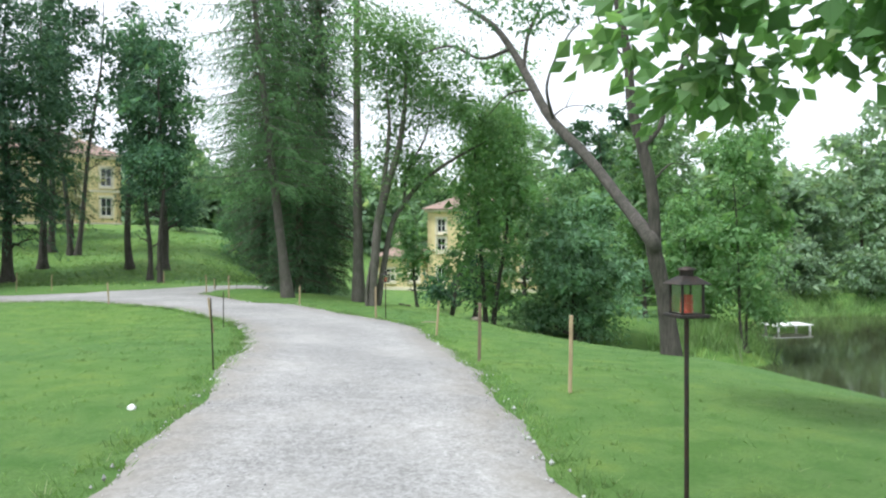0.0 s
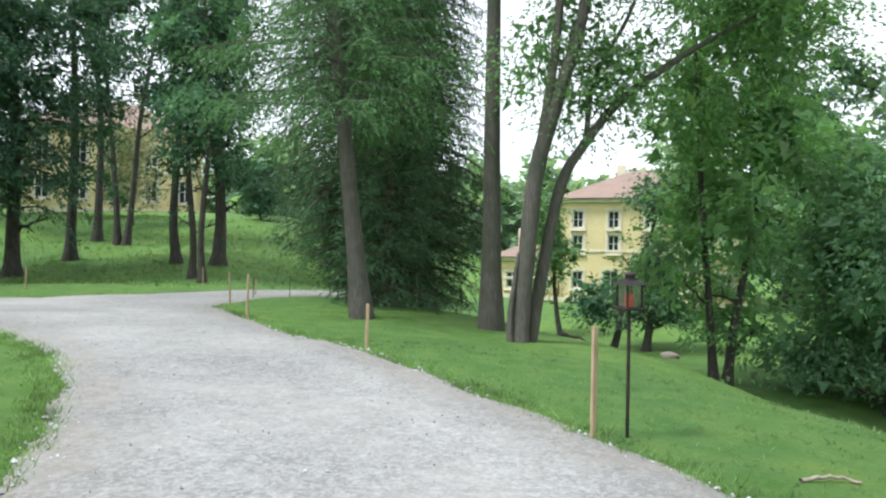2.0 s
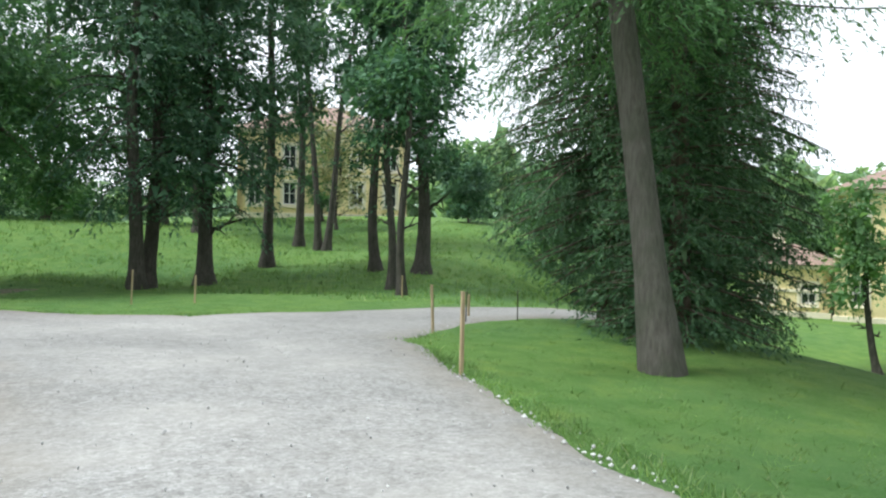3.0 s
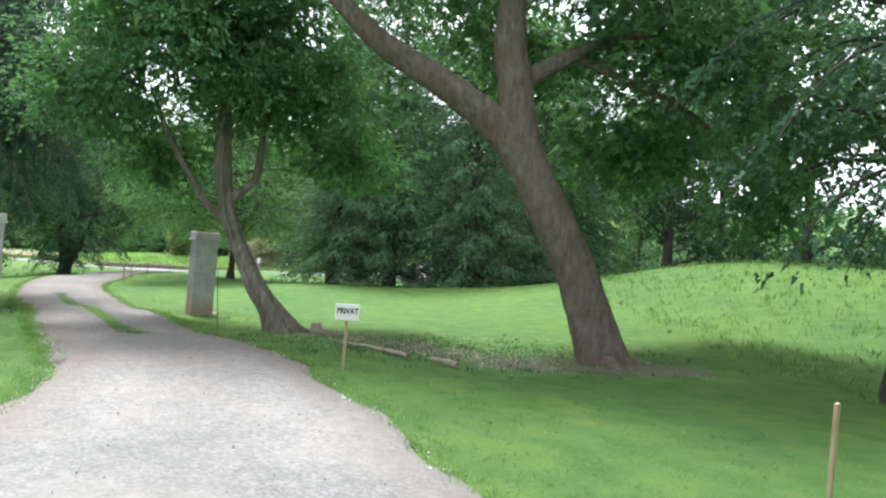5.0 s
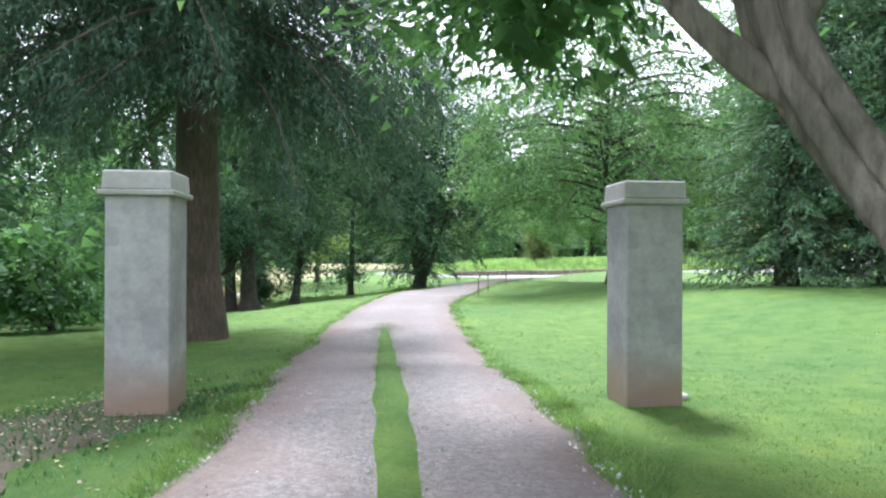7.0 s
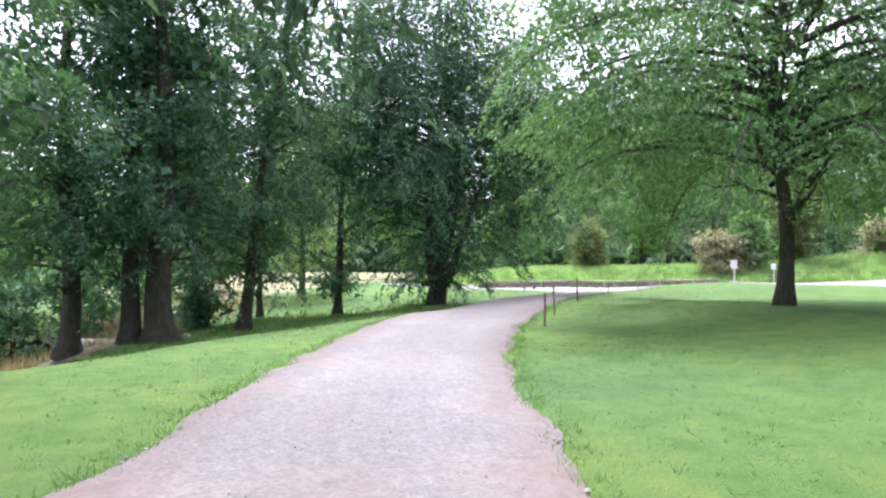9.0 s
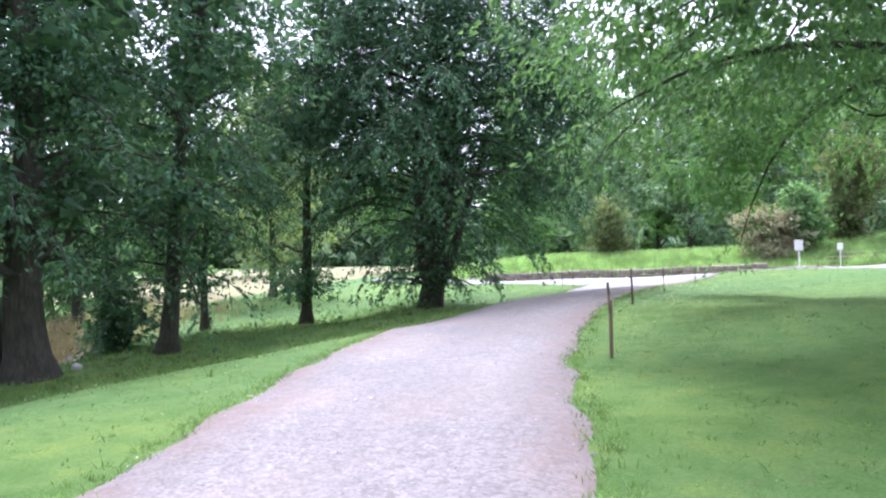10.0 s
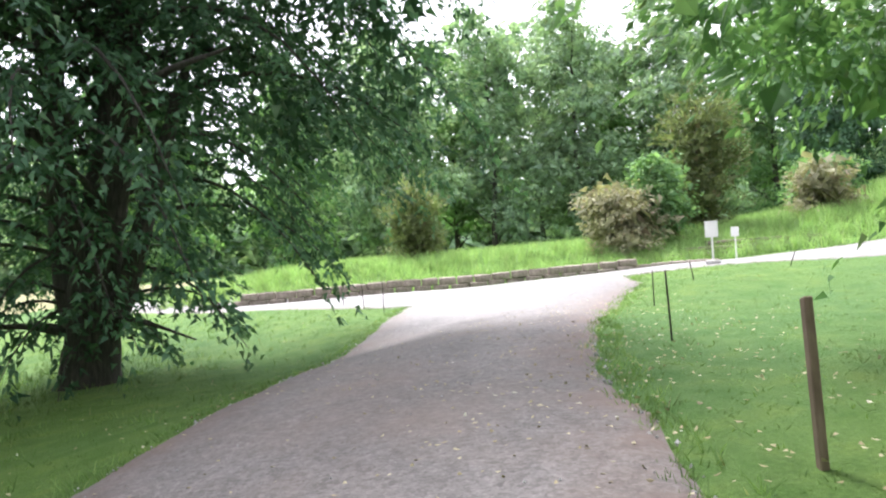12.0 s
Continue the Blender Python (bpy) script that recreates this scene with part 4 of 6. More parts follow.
tree(3.97, 12.3, 6, 0.24, [(-1.99, 6.42, 8.33, 1.692, 1.269, 0.846), (-0.52, 0.61, 7.04, 0.984, 0.875, 0.547), (-1.26, 3.97, 7.45, 1.021, 0.766, 0.638), (-3.21, 6.73, 7.14, 0.999, 0.713, 0.571)], 90, 22, 0.10, M_LEAF,
     "half-dead forked tree with bare crooked limbs by the lane", M_BARK_D, gap=0.0, seed=49, spread=0.3, name="dead_tree",
     own=[[(0.04, -0, -0.22, 0.261), (0.04, -0, 0.04, 0.191), (-0.08, -0, 0.98, 0.134), (-0.25, -0, 1.78, 0.139), (-0.34, 0.03, 2.11, 0.13), (-0.5, 1.22, 2.78, 0.111), (-0.85, 2.75, 3.83, 0.114), (-1.42, 4.28, 4.96, 0.112), (-1.78, 5.5, 6.15, 0.106), (-2.11, 6.73, 7.28, 0.0968), (-2.63, 7.65, 8.27, 0.073), (-3.61, 8.87, 9.35, 0.0377)],
          [(-0.2, 0.03, 1.68, 0.0959), (-0.24, 0.03, 2.07, 0.104), (-0.3, 0.03, 2.96, 0.1), (-0.48, 0.06, 3.76, 0.0959), (-0.65, 0.06, 4.46, 0.0869), (-0.71, 0.06, 5.25, 0.0787), (-0.87, 0.09, 6.15, 0.0697), (-1.04, 0.12, 7.23, 0.0353)],
          [(-0.47, 0.06, 3.65, 0.0656), (-0.13, 0.06, 4.11, 0.0525), (-0.07, 0.06, 4.55, 0.0435), (0.28, 0.06, 5.19, 0.0394), (0.64, -0, 6.03, 0.0262), (0.8, -0, 6.88, 0.00902)],
          [(-1.89, 5.81, 6.46, 0.0566), (-1.76, 5.81, 7.4, 0.0451), (-1.38, 5.5, 8.28, 0.0336), (-1.25, 5.5, 9.21, 0.0131)],
          [(-1.37, 4.13, 4.82, 0.0476), (-1.6, 3.67, 5.64, 0.0312), (-1.2, 3.36, 6.59, 0.0205), (-0.83, 3.36, 6.96, 0.0082)],
          [(-2.11, 6.73, 7.28, 0.0582), (-2.94, 6.73, 7.01, 0.041), (-3.76, 7.34, 7.52, 0.0295), (-4.74, 7.34, 7.24, 0.0123)],
          [(-1.67, 5.2, 5.85, 0.0328), (-2.33, 5.2, 5.72, 0.0221), (-2.84, 5.5, 5.22, 0.00902)], [(0.23, 0.06, 5.09, 0.0262), (0.61, 0.3, 5.34, 0.018), (1.15, 0.3, 5.24, 0.00738)],
          [(-0.73, 0.06, 5.19, 0.0262), (-1.16, -0, 5.71, 0.0172), (-1.37, -0, 6.45, 0.00656)], [(-0.31, -0, 3.06, 0.0221), (0, -0, 3.38, 0.0131), (0.39, 0.3, 3.4, 0.00492)],
          [(-1.42, 4.28, 4.96, 0.022), (-1.07, 4.28, 5.21, 0.015), (-0.62, 4.28, 5.24, 0.01), (-0.12, 4.38, 5.01, 0.005)],
          [(-1.07, 4.28, 5.21, 0.012), (-0.92, 4.28, 5.56, 0.008), (-0.77, 4.28, 5.76, 0.004)],
          [(-0.85, 2.75, 3.83, 0.015), (-1.15, 2.75, 3.63, 0.009), (-1.35, 2.75, 3.38, 0.004)],
          [(0.64, -0.00, 6.03, 0.022), (0.94, -0.00, 5.53, 0.016), (0.99, 0.10, 4.83, 0.011), (1.34, 0.10, 4.33, 0.005)],
          [(0.99, 0.10, 4.83, 0.01), (0.69, 0.10, 4.58, 0.007), (0.49, 0.10, 4.23, 0.004)],
          [(0.97, 0.10, 5.13, 0.009), (1.34, 0.10, 4.98, 0.006), (1.59, 0.10, 5.08, 0.003)]])
tree(5.6, 2.9, 8, 0.22, [(-3.2, 2.6, 2.95, .75, .7, .26), (-2.4, 2.6, 3.4, .95, .8, .34), (-3.6, 2.7, 3.45, .8, .7, .3), (-1.7, 2.2, 3.6, 1.0, .9, .34), (-2.9, 2.2, 3.8, 1.0, .9, .34), (0.4, 0, 6, 1.5, 1.5, 1.2)], 430, 15, 0.19, M_LIGHT,
     "overhanging maple branches with broad green leaves", M_BARK, (0, 0), 0.35, 8, 0.22, 0.5, -0.55, 50, width=0.75, inner=0.1, broad=True)

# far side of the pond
# M_FAR crowns here are paled in colour to imitate haze
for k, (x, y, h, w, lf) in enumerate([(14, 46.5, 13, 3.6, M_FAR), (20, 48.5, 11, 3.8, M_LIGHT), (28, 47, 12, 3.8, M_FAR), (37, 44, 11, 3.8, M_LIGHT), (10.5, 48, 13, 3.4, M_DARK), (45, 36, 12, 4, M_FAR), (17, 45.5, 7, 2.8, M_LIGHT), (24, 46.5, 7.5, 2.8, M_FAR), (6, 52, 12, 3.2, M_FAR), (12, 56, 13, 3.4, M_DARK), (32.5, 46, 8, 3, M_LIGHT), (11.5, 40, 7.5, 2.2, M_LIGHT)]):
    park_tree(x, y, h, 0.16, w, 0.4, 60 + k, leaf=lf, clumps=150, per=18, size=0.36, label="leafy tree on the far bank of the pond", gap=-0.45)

# bushes in M_FAR share that painted haze
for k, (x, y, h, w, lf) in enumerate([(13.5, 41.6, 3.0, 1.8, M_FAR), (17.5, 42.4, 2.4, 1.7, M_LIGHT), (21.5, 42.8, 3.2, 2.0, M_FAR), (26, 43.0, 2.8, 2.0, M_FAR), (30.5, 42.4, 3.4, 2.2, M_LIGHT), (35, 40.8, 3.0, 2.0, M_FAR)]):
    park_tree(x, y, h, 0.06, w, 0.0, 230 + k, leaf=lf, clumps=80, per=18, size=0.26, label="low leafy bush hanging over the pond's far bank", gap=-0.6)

# gate: leaning trees, big spruce, spruces behind the lawn
tree(-24.1, 27.6, 9, 0.46, [(0, -3.5, 7.5, 2.6, 2.6, 1.4), (-.5, 1.6, 6.2, 3.0, 3.0, 2.0), (-2.4, 1.2, 4.4, 2.2, 2.0, 1.2), (-1.2, 3.6, 3.2, 1.7, 1.3, .8), (-.6, -1.5, 9, 3.5, 3.5, 2.0), (1.5, 2.8, 4.4, 1.6, 1.4, 1.0), (-.5, -4.6, 4.3, 1.4, 1.2, .7), (-2.5, -1.0, 6.4, 2.4, 2.4, 1.4), (-3.4, 2.4, 4.6, 1.9, 1.7, 1.0)], 1500, 26, 0.14, M_LEAF,
     "big leaning tree with a forked mossy trunk on the lawn", M_MOSSY, gap=-0.3, inner=1.8, seed=71, sides=18,
     own=[[(.1, .2, -.2, .56), (.08, .1, .1, .46), (.07, -.09, .63, .41), (.07, -.43, 1.5, .365), (.13, -.86, 2.29, .35), (.09, -1.3, 3.1, .35), (.04, -1.64, 3.93, .345), (.07, -1.78, 4.76, .31), (.11, -1.94, 5.82, .26), (.2, -1.8, 8.6, .1)],
          [(.08, -1.2, 2.9, .25), (.07, -1.51, 3.47, .33), (.09, -2.11, 4.08, .29), (.17, -2.79, 4.53, .25), (.16, -3.58, 4.96, .22), (.24, -4.31, 5.37, .185), (.36, -5.4, 6.3, .1)],
          [(.05, -1.75, 4.8, .18), (-.5, .2, 6.0, .1), (-1.0, 2.6, 6.6, .03)], [(-.3, -.6, 5.5, .08), (-.8, 1.8, 4.8, .06), (-1.2, 3.8, 3.5, .01)],
          [(.1, .4, .05, .2), (.2, 1.0, -.02, .12), (.25, 1.6, -.15, .05)], [(.4, .1, .05, .2), (.9, .2, -.05, .1), (1.2, .3, -.2, .04)]])
GNARLED = [(.1, .1, -.15, .43), (.08, .05, .08, .34), (.11, -.15, .44, .235), (.11, -.47, .86, .19), (-.09, -.79, 1.38, .175), (-.34, -1.11, 1.94, .168), (-.52, -1.34, 2.49, .17), (-.5, -1.44, 3.12, .165), (-.45, -1.5, 3.95, .15), (-.35, -1.5, 6.0, .09)]


def ribs(stem, n):
    """Swollen strands that wind up round a fluted stem."""
    out = []
    for k in range(n):
        row = []
        for x, y, z, r in stem[:-1]:
            a = k * 2 * math.pi / n + z * (0.3 + 0.05 * k)
            row.append((x + math.cos(a) * r * .72, y + math.sin(a) * r * .72, z, r * (.4 + .08 * math.sin(k * 2.1 + z * 1.7))))
        out.append(row)
    return out


tree(-26.15, 21.85, 8, 0.36, [(-.1, -2.2, 6.2, 3.0, 3.0, 1.9), (-.2, -3.8, 4.6, 1.8, 1.6, .9), (-1.0, -.6, 5.2, 2.4, 2.2, 1.4), (-1.8, .9, 3.8, 1.5, 1.3, .8), (-.6, -1.5, 8.4, 3.0, 3.0, 1.6), (-2.1, -3.0, 3.6, 1.4, 1.3, .7)], 1500, 28, 0.135, M_LEAF,
     "gnarled leaning tree with furrowed bark beside the gate", M_FURROW, gap=-0.45, inner=1.8, seed=72, sides=20, flute=0.16,
     own=[[(x, y, z, r * (.74 if .1 < z < 3 else 1)) for x, y, z, r in GNARLED], *ribs(GNARLED, 4),
          [(-.4, -1.25, 2.1, 0.07), (-.42, -1.47, 2.28, 0.08), (-.37, -1.82, 2.64, 0.066), (-.27, -2.07, 3.06, 0.06), (-.13, -2.41, 3.63, 0.05), (.05, -2.82, 4.6, 0.034)],
          [(-.5, -1.3, 2.5, 0.09), (-.53, -1.17, 2.72, 0.09), (-.58, -.96, 2.9, 0.08), (-.65, -.8, 3.19, 0.078), (-.67, -.7, 4.2, 0.056), (-.75, -.3, 5.6, 0.0258)],
          [(.05, .2, .16, .16), (.05, .5, .04, .1), (.1, .9, -.1, .04)], [(.25, .1, .14, .14), (.5, .05, 0, .08), (.75, .1, -.12, .03)], [(-.15, .15, .12, .13), (-.4, .3, 0, .07), (-.6, .45, -.12, .03)]])
spruce(-32.6, 11.3, 22, 0.42, 5.6, "huge old spruce with long drooping boughs", 0.225, 26, 10, 24, 0.115, 73, hang=0.8, power=0.4, slim=0.28, weep=0.8, sag=0.45, top=0.62)
for k, (x, y, h, w) in enumerate([(-44.6, 21.6, 19, 2.8), (-45.0, 24.2, 21, 3.6), (-43.6, 27.8, 19, 3.4), (-46.5, 31.5, 20, 3.6), (-50.5, 34.5, 20, 3.8), (-54, 30, 18, 3.6)]):
    spruce(x, y, h, 0.25, w, "spruce with sweeping boughs down to the lawn", 0.03, 36, 9, 9, 0.17, 80 + k, power=0.55, hang=0.6, leaf=M_FIR, sag=0.42, top=0.72)
for k, (x, y, h, w) in enumerate([(-57, 22.5, 17, 4.2), (-61, 27.5, 18, 4.4), (-60, 34, 18, 4.4), (-42.5, 36.5, 17, 4.0), (-38.5, 40.5, 16, 4.2)]):
    park_tree(x, y, h, 0.26, w, (2.0, 0.1)[k > 2], 190 + k, leaf=(M_LEAF, M_DARK)[k % 2 or k > 2], clumps=(220, 460)[k > 2], per=20, size=(0.34, 0.22)[k > 2], label="tall leafy tree behind the spruces", gap=-0.3)

# along the drive
tree(-51.0, 15.7, 14, 0.19, [(0, 0, 4.8, 5.8, 5.8, 2.6), (0, 0, 8.6, 5.0, 5.0, 3.4), (3.6, -2.8, 4.1, 2.2, 2.2, 1.3), (-2.6, -4.6, 4.4, 2.4, 2.0, 1.3), (1.5, -4.4, 4.2, 2.2, 1.8, 1.1), (-3, 3, 3, 2, 2, 1.2), (-3.7, -4.3, 2.9, 1.6, 1.2, .6), (-3.9, -3.2, 3.6, 1.8, 1.4, .9), (2.0, -4.4, 6.6, 2.4, 2.0, 2.4), (0, 0, 11.5, 3.6, 3.6, 2.0)], 1750, 26, 0.14, M_WALNUT,
     "spreading walnut with low leafy boughs over the lawn", M_BARK_D, (0, 0), 0.2, 18, 0.42, 0.55, -0.12, 101, width=0.45, inner=2.4, big=1.6, ring=((60, 2.6, 8.5, (2, 4, 9), (5.2, 6.6, 5.0)), dict(leaf=0.13, width=0.42, sag=0.62)),
     boughs=([(-5.25, -4.5, 2.65, .5, .5, .2), (-5.3, -4.0, 2.25, .5, .5, .22), (-5.35, -3.4, 2.2, .5, .5, .3), (-4.6, -3.4, 2.9, .9, .9, .3)], 130, 0.13))
tree(-60.2, 3.1, 12, 0.42, [(0.1, 0.5, 8.6, 3.8, 3.8, 2.6), (0.2, .6, 11.4, 3.6, 3.6, 2.6), (.5, 3.6, 7.0, 2.0, 1.8, 1.8), (.4, -2.6, 6.6, 2.0, 1.8, 1.8), (.2, .4, 6.0, 2.6, 2.6, 1.6), (-1.4, .4, 4.2, 1.6, 1.8, .9), (.3, 2.6, 4.8, 1.4, 1.3, .7), (.2, -2.0, 4.2, 1.3, 1.2, .7), (.4, 4.2, 9.4, 1.7, 1.7, 1.5), (.4, 4.6, 7.4, 1.5, 1.4, 1.2), (.5, 4.4, 5.2, 1.4, 1.4, 1.0), (.5, 5.2, 6.3, 1.2, 1.2, .9), (.4, 3.0, 3.6, 1.2, 1.2, .7), (.5, 4.9, 3.9, .9, .9, .6), (.3, -2.8, 9.2, 1.6, 1.5, 1.4), (.4, .6, 13.4, 2.4, 2.4, 1.4)], 2500, 24, 0.13, M_HORN,
     "dark many-stemmed hornbeam with hanging boughs by the drive", M_BARK_D, gap=-0.08, inner=1.7, seed=102, spread=0.5, droop=0.45, width=0.5, sides=16, big=2.2,
     ring=((120, .55, 10.5, (.5, 1.2, 2.2, 4.5, 8, 11), (1.5, 2.1, 3.6, 5.6, 5.2, 3.8)), dict(leaf=0.135, width=0.48, rise=0.5, sag=0.78, hang=0.8, twigs=8)),
     own=[[(0, 0, -.2, .5), (0, .05, .2, .42), (0, .15, .95, .36), (0, .3, 2.08, .33), (-.05, .62, 3.63, .28), (-.1, .85, 5.11, .23), (-.1, 1.1, 8.5, .1)],
          [(.05, .25, .5, .14), (.05, .55, 1.1, .17), (.1, .85, 1.75, .15), (.15, 1.1, 2.41, .13), (.2, 1.5, 3.46, .1), (.3, 2.1, 5.0, .04)],
          [(0, .05, .6, .16), (-.05, -.15, 1.2, .24), (-.1, -.28, 2.1, .22), (-.15, -.35, 3.36, .19), (-.2, -.45, 5.2, .14), (-.2, -.5, 8, .04)],
          [(.1, .2, 1.3, .14), (.3, .1, 2.4, .15), (.45, 0, 3.8, .12), (.6, -.1, 6.5, .04)], [(-.1, .2, 1.3, .14), (-.35, .3, 2.4, .15), (-.6, .5, 3.8, .12), (-.8, .7, 6.5, .04)],
          [(.2, .4, 3.2, .1), (1.2, 1.8, 4.0, .06), (2.4, 3.4, 4.0, .015)], [(.1, -.3, 3.6, .1), (1.0, -1.6, 4.2, .06), (2.0, -3, 4.2, .015)],
          [(.1, .2, .9, .07), (.5, 1.0, 1.0, .04), (.7, 2.0, .7, .012)], [(.1, -.1, .8, .07), (.6, -.7, 1.0, .04), (.9, -1.6, .9, .012)]])
tree(-58.6, -0.6, 14, 0.2, [(.2, .6, 6.5, 2.3, 2.3, 3.2), (.2, 0, 1.4, 1.2, 1.0, .5), (.3, 1.0, 11.0, 2.4, 2.4, 2.8)], 950, 26, 0.13, M_DARK,
     "slender leaning tree with sparse leaves on the verge", M_BARK_D, (.3, 1.2), 0.12, 12, 0.34, 0.4, -0.1, 103)
park_tree(-52.2, -0.1, 13, 0.24, 3.0, 2.6, 104, clumps=300, ring=((26, 1.6, 7, (1.5, 3, 7), (2.0, 3.4, 3.2)), HUNG), lean=(1.0, 2.3), label="dark leaning tree on the slope below the drive")
park_tree(-48.7, -0.1, 15, 0.43, 3.2, 2.5, 105, clumps=360, ring=((28, 2.0, 7.5, (1.5, 3, 7), (2.2, 3.8, 3.4)), HUNG), label="thick dark trunk among trees below the drive")
park_tree(-48.5, -1.0, 13, 0.31, 2.4, 2.5, 106, clumps=300, label="dark tree close beside a thicker trunk")
park_tree(-47.3, -2.0, 14, 0.31, 3.0, 2.3, 107, clumps=300, ring=((24, 1.8, 7, (1.5, 3, 7), (2.0, 3.4, 3.2)), HUNG), label="dark tree above a bench shelter")
park_tree(-53.6, -3.6, 11, 0.08, 1.8, 2.8, 108, clumps=200, stems=2, label="two thin dark stems on the slope")
park_tree(-56.4, -2.8, 12, 0.14, 2.4, 0.9, 120, leaf=M_DARK, clumps=360, gap=-0.1, label="leaning dark tree with low boughs on the slope")
park_tree(-56.5, -8.5, 12, 0.2, 2.6, 2.2, 109, leaf=M_LEAF, clumps=280)
park_tree(-46, -9, 13, 0.24, 3.4, 1.2, 110, leaf=M_LEAF, clumps=360, label="leafy tree in the hollow below the drive")
park_tree(-40.5, 2.5, 14, 0.26, 3.4, 3.2, 111, clumps=460, label="dark tree on the slope below the drive")
park_tree(-38.2, -2.5, 14, 0.24, 3.4, 1.4, 112, leaf=M_DARK, clumps=420, label="leafy tree in the hollow below the drive")
park_tree(-31.0, 3.5, 12, 0.2, 3.2, 0.6, 113, leaf=M_DARK, clumps=400, label="dense green tree at the wood's edge")
park_tree(-28.5, 8.2, 11, 0.16, 2.6, 1.0, 114, leaf=M_DARK, clumps=340, label="dense green tree at the wood's edge")
spruce(-26.2, 11.2, 5.5, 0.09, 1.25, "young pale fir at the wood's edge near the gate", 0.05, 26, 8, 14, 0.09, 115, leaf=M_FIR, hang=0.3)
park_tree(-25.0, 7.0, 11, 0.2, 2.8, 2.2, 215, leaf=M_DARK, clumps=380, label="dark leafy tree behind a young fir")
park_tree(-34.5, -4.0, 13, 0.2, 3.4, 0.6, 116, leaf=M_LEAF, clumps=320, label="leafy tree in the hollow below the drive")
park_tree(-52, -13, 12, 0.2, 3.2, 0.6, 117, leaf=M_LIGHT, clumps=260, size=0.28)

# this crown's sunlit look comes from its leaf colour
park_tree(-66.5, -8.0, 12, 0.2, 3.6, 1.0, 199, leaf=M_SUNLIT, clumps=300, size=0.2, gap=-0.3, label="tree at the edge of the field, leaves coloured yellowish green as if sunlit")
park_tree(-66, -14, 8, 0.14, 2.2, 0.4, 118, leaf=M_LIGHT, clumps=160, size=0.28, label="light green tree in the meadow")
park_tree(-19, 9.5, 12, 0.2, 3.2, 1.0, 119, leaf=M_DARK, clumps=340, label="dark tree beyond the lawn's corner")

for k, (x, y, h, w, lf) in enumerate([(-53.5, -3.0, 2.0, 1.1, M_DARK), (-49.5, -7.5, 3.4, 2.0, M_DARK), (-53.0, -8.8, 3.4, 2.1, M_LEAF), (-57.5, -11.0, 3.4, 2.2, M_LEAF), (-44.0, -7.5, 3.2, 2.0, M_DARK), (-61.5, -13.5, 3.0, 2.0, M_LEAF), (-48.0, -11.5, 4.0, 2.4, M_LEAF), (-45.0, -5.5, 2.4, 1.5, M_LEAF), (-42.5, -1.0, 2.2, 1.5, M_LEAF), (-36.5, 3.5, 2.6, 1.6, M_LEAF), (-33.0, 7.0, 2.0, 1.4, M_LEAF), (-29.5, 5.5, 2.6, 1.7, M_DARK)]):
    park_tree(x, y, h, 0.05, w, 0.1, 170 + k, leaf=lf, clumps=120, per=20, size=0.17, label="leafy undergrowth shrub on the shady slope", gap=-0.2)

# bank beyond the crossing road
park_tree(-77.5, 13.5, 2.2, 0.05, 1.9, 0.0, 121, leaf=M_RUST, clumps=170, per=22, size=0.2, label="rusty brown twiggy bush on the bank")
park_tree(-78.2, 14.8, 3.2, 0.06, 1.4, 0.4, 122, leaf=M_LIGHT, clumps=130, per=22, size=0.2, label="light green bush on the bank")
tree(-80.5, 17.1, 6.2, 0.1, [(0, 0, 3.4, 1.7, 1.7, 2.6), (0, 0, 1.6, 1.6, 1.6, 1.2)], 320, 22, 0.2, M_OLIVE, "olive brown juniper on the bank", M_BARK_R, (0, 0), 0.1, 8, 0.3, -0.4, -0.3, 123)
tree(-79.0, 5.2, 3.6, 0.08, [(0, 0, 2.0, 1.1, 1.1, 1.7), (0, 0, .8, 1.2, 1.2, .8)], 220, 20, 0.18, M_OLIVE, "pointed olive juniper behind the wall", M_BARK_R, (0, 0), 0.1, 6, 0.25, -0.5, -0.4, 124)
park_tree(-80, 21.5, 2.0, 0.05, 1.4, 0.0, 125, leaf=M_RUST, clumps=110, size=0.2, label="low brown bush beside the road")
park_tree(-83, 23.0, 2.4, 0.05, 1.5, 0.0, 126, leaf=M_LIGHT, clumps=110, size=0.2, label="light green bush beside the road")
park_tree(-88, 26.0, 7.5, 0.2, 3.4, 0.5, 127, leaf=M_DARK, clumps=300, size=0.26, label="dark spreading tree behind the mound")
park_tree(-77, 29, 10, 0.2, 2.8, 3.4, 128, leaf=M_LIGHT, clumps=260, size=0.24, label="light green tree over the road")
# wood's edge: pale leaf colours stand in for haze over the distance
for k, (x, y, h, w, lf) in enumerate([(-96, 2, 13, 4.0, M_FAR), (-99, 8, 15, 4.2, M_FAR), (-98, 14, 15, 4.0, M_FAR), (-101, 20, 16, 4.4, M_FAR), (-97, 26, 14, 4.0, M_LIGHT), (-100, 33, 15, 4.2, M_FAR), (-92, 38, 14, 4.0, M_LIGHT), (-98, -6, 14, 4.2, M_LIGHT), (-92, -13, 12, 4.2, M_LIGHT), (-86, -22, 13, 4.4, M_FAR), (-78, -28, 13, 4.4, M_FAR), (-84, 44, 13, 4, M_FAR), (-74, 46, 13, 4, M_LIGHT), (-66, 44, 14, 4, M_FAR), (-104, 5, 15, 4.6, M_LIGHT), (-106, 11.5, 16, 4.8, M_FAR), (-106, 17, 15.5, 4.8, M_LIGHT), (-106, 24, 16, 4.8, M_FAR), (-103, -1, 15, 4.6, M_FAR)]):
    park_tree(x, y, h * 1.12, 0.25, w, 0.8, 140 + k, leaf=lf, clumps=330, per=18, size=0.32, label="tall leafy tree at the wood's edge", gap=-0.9)


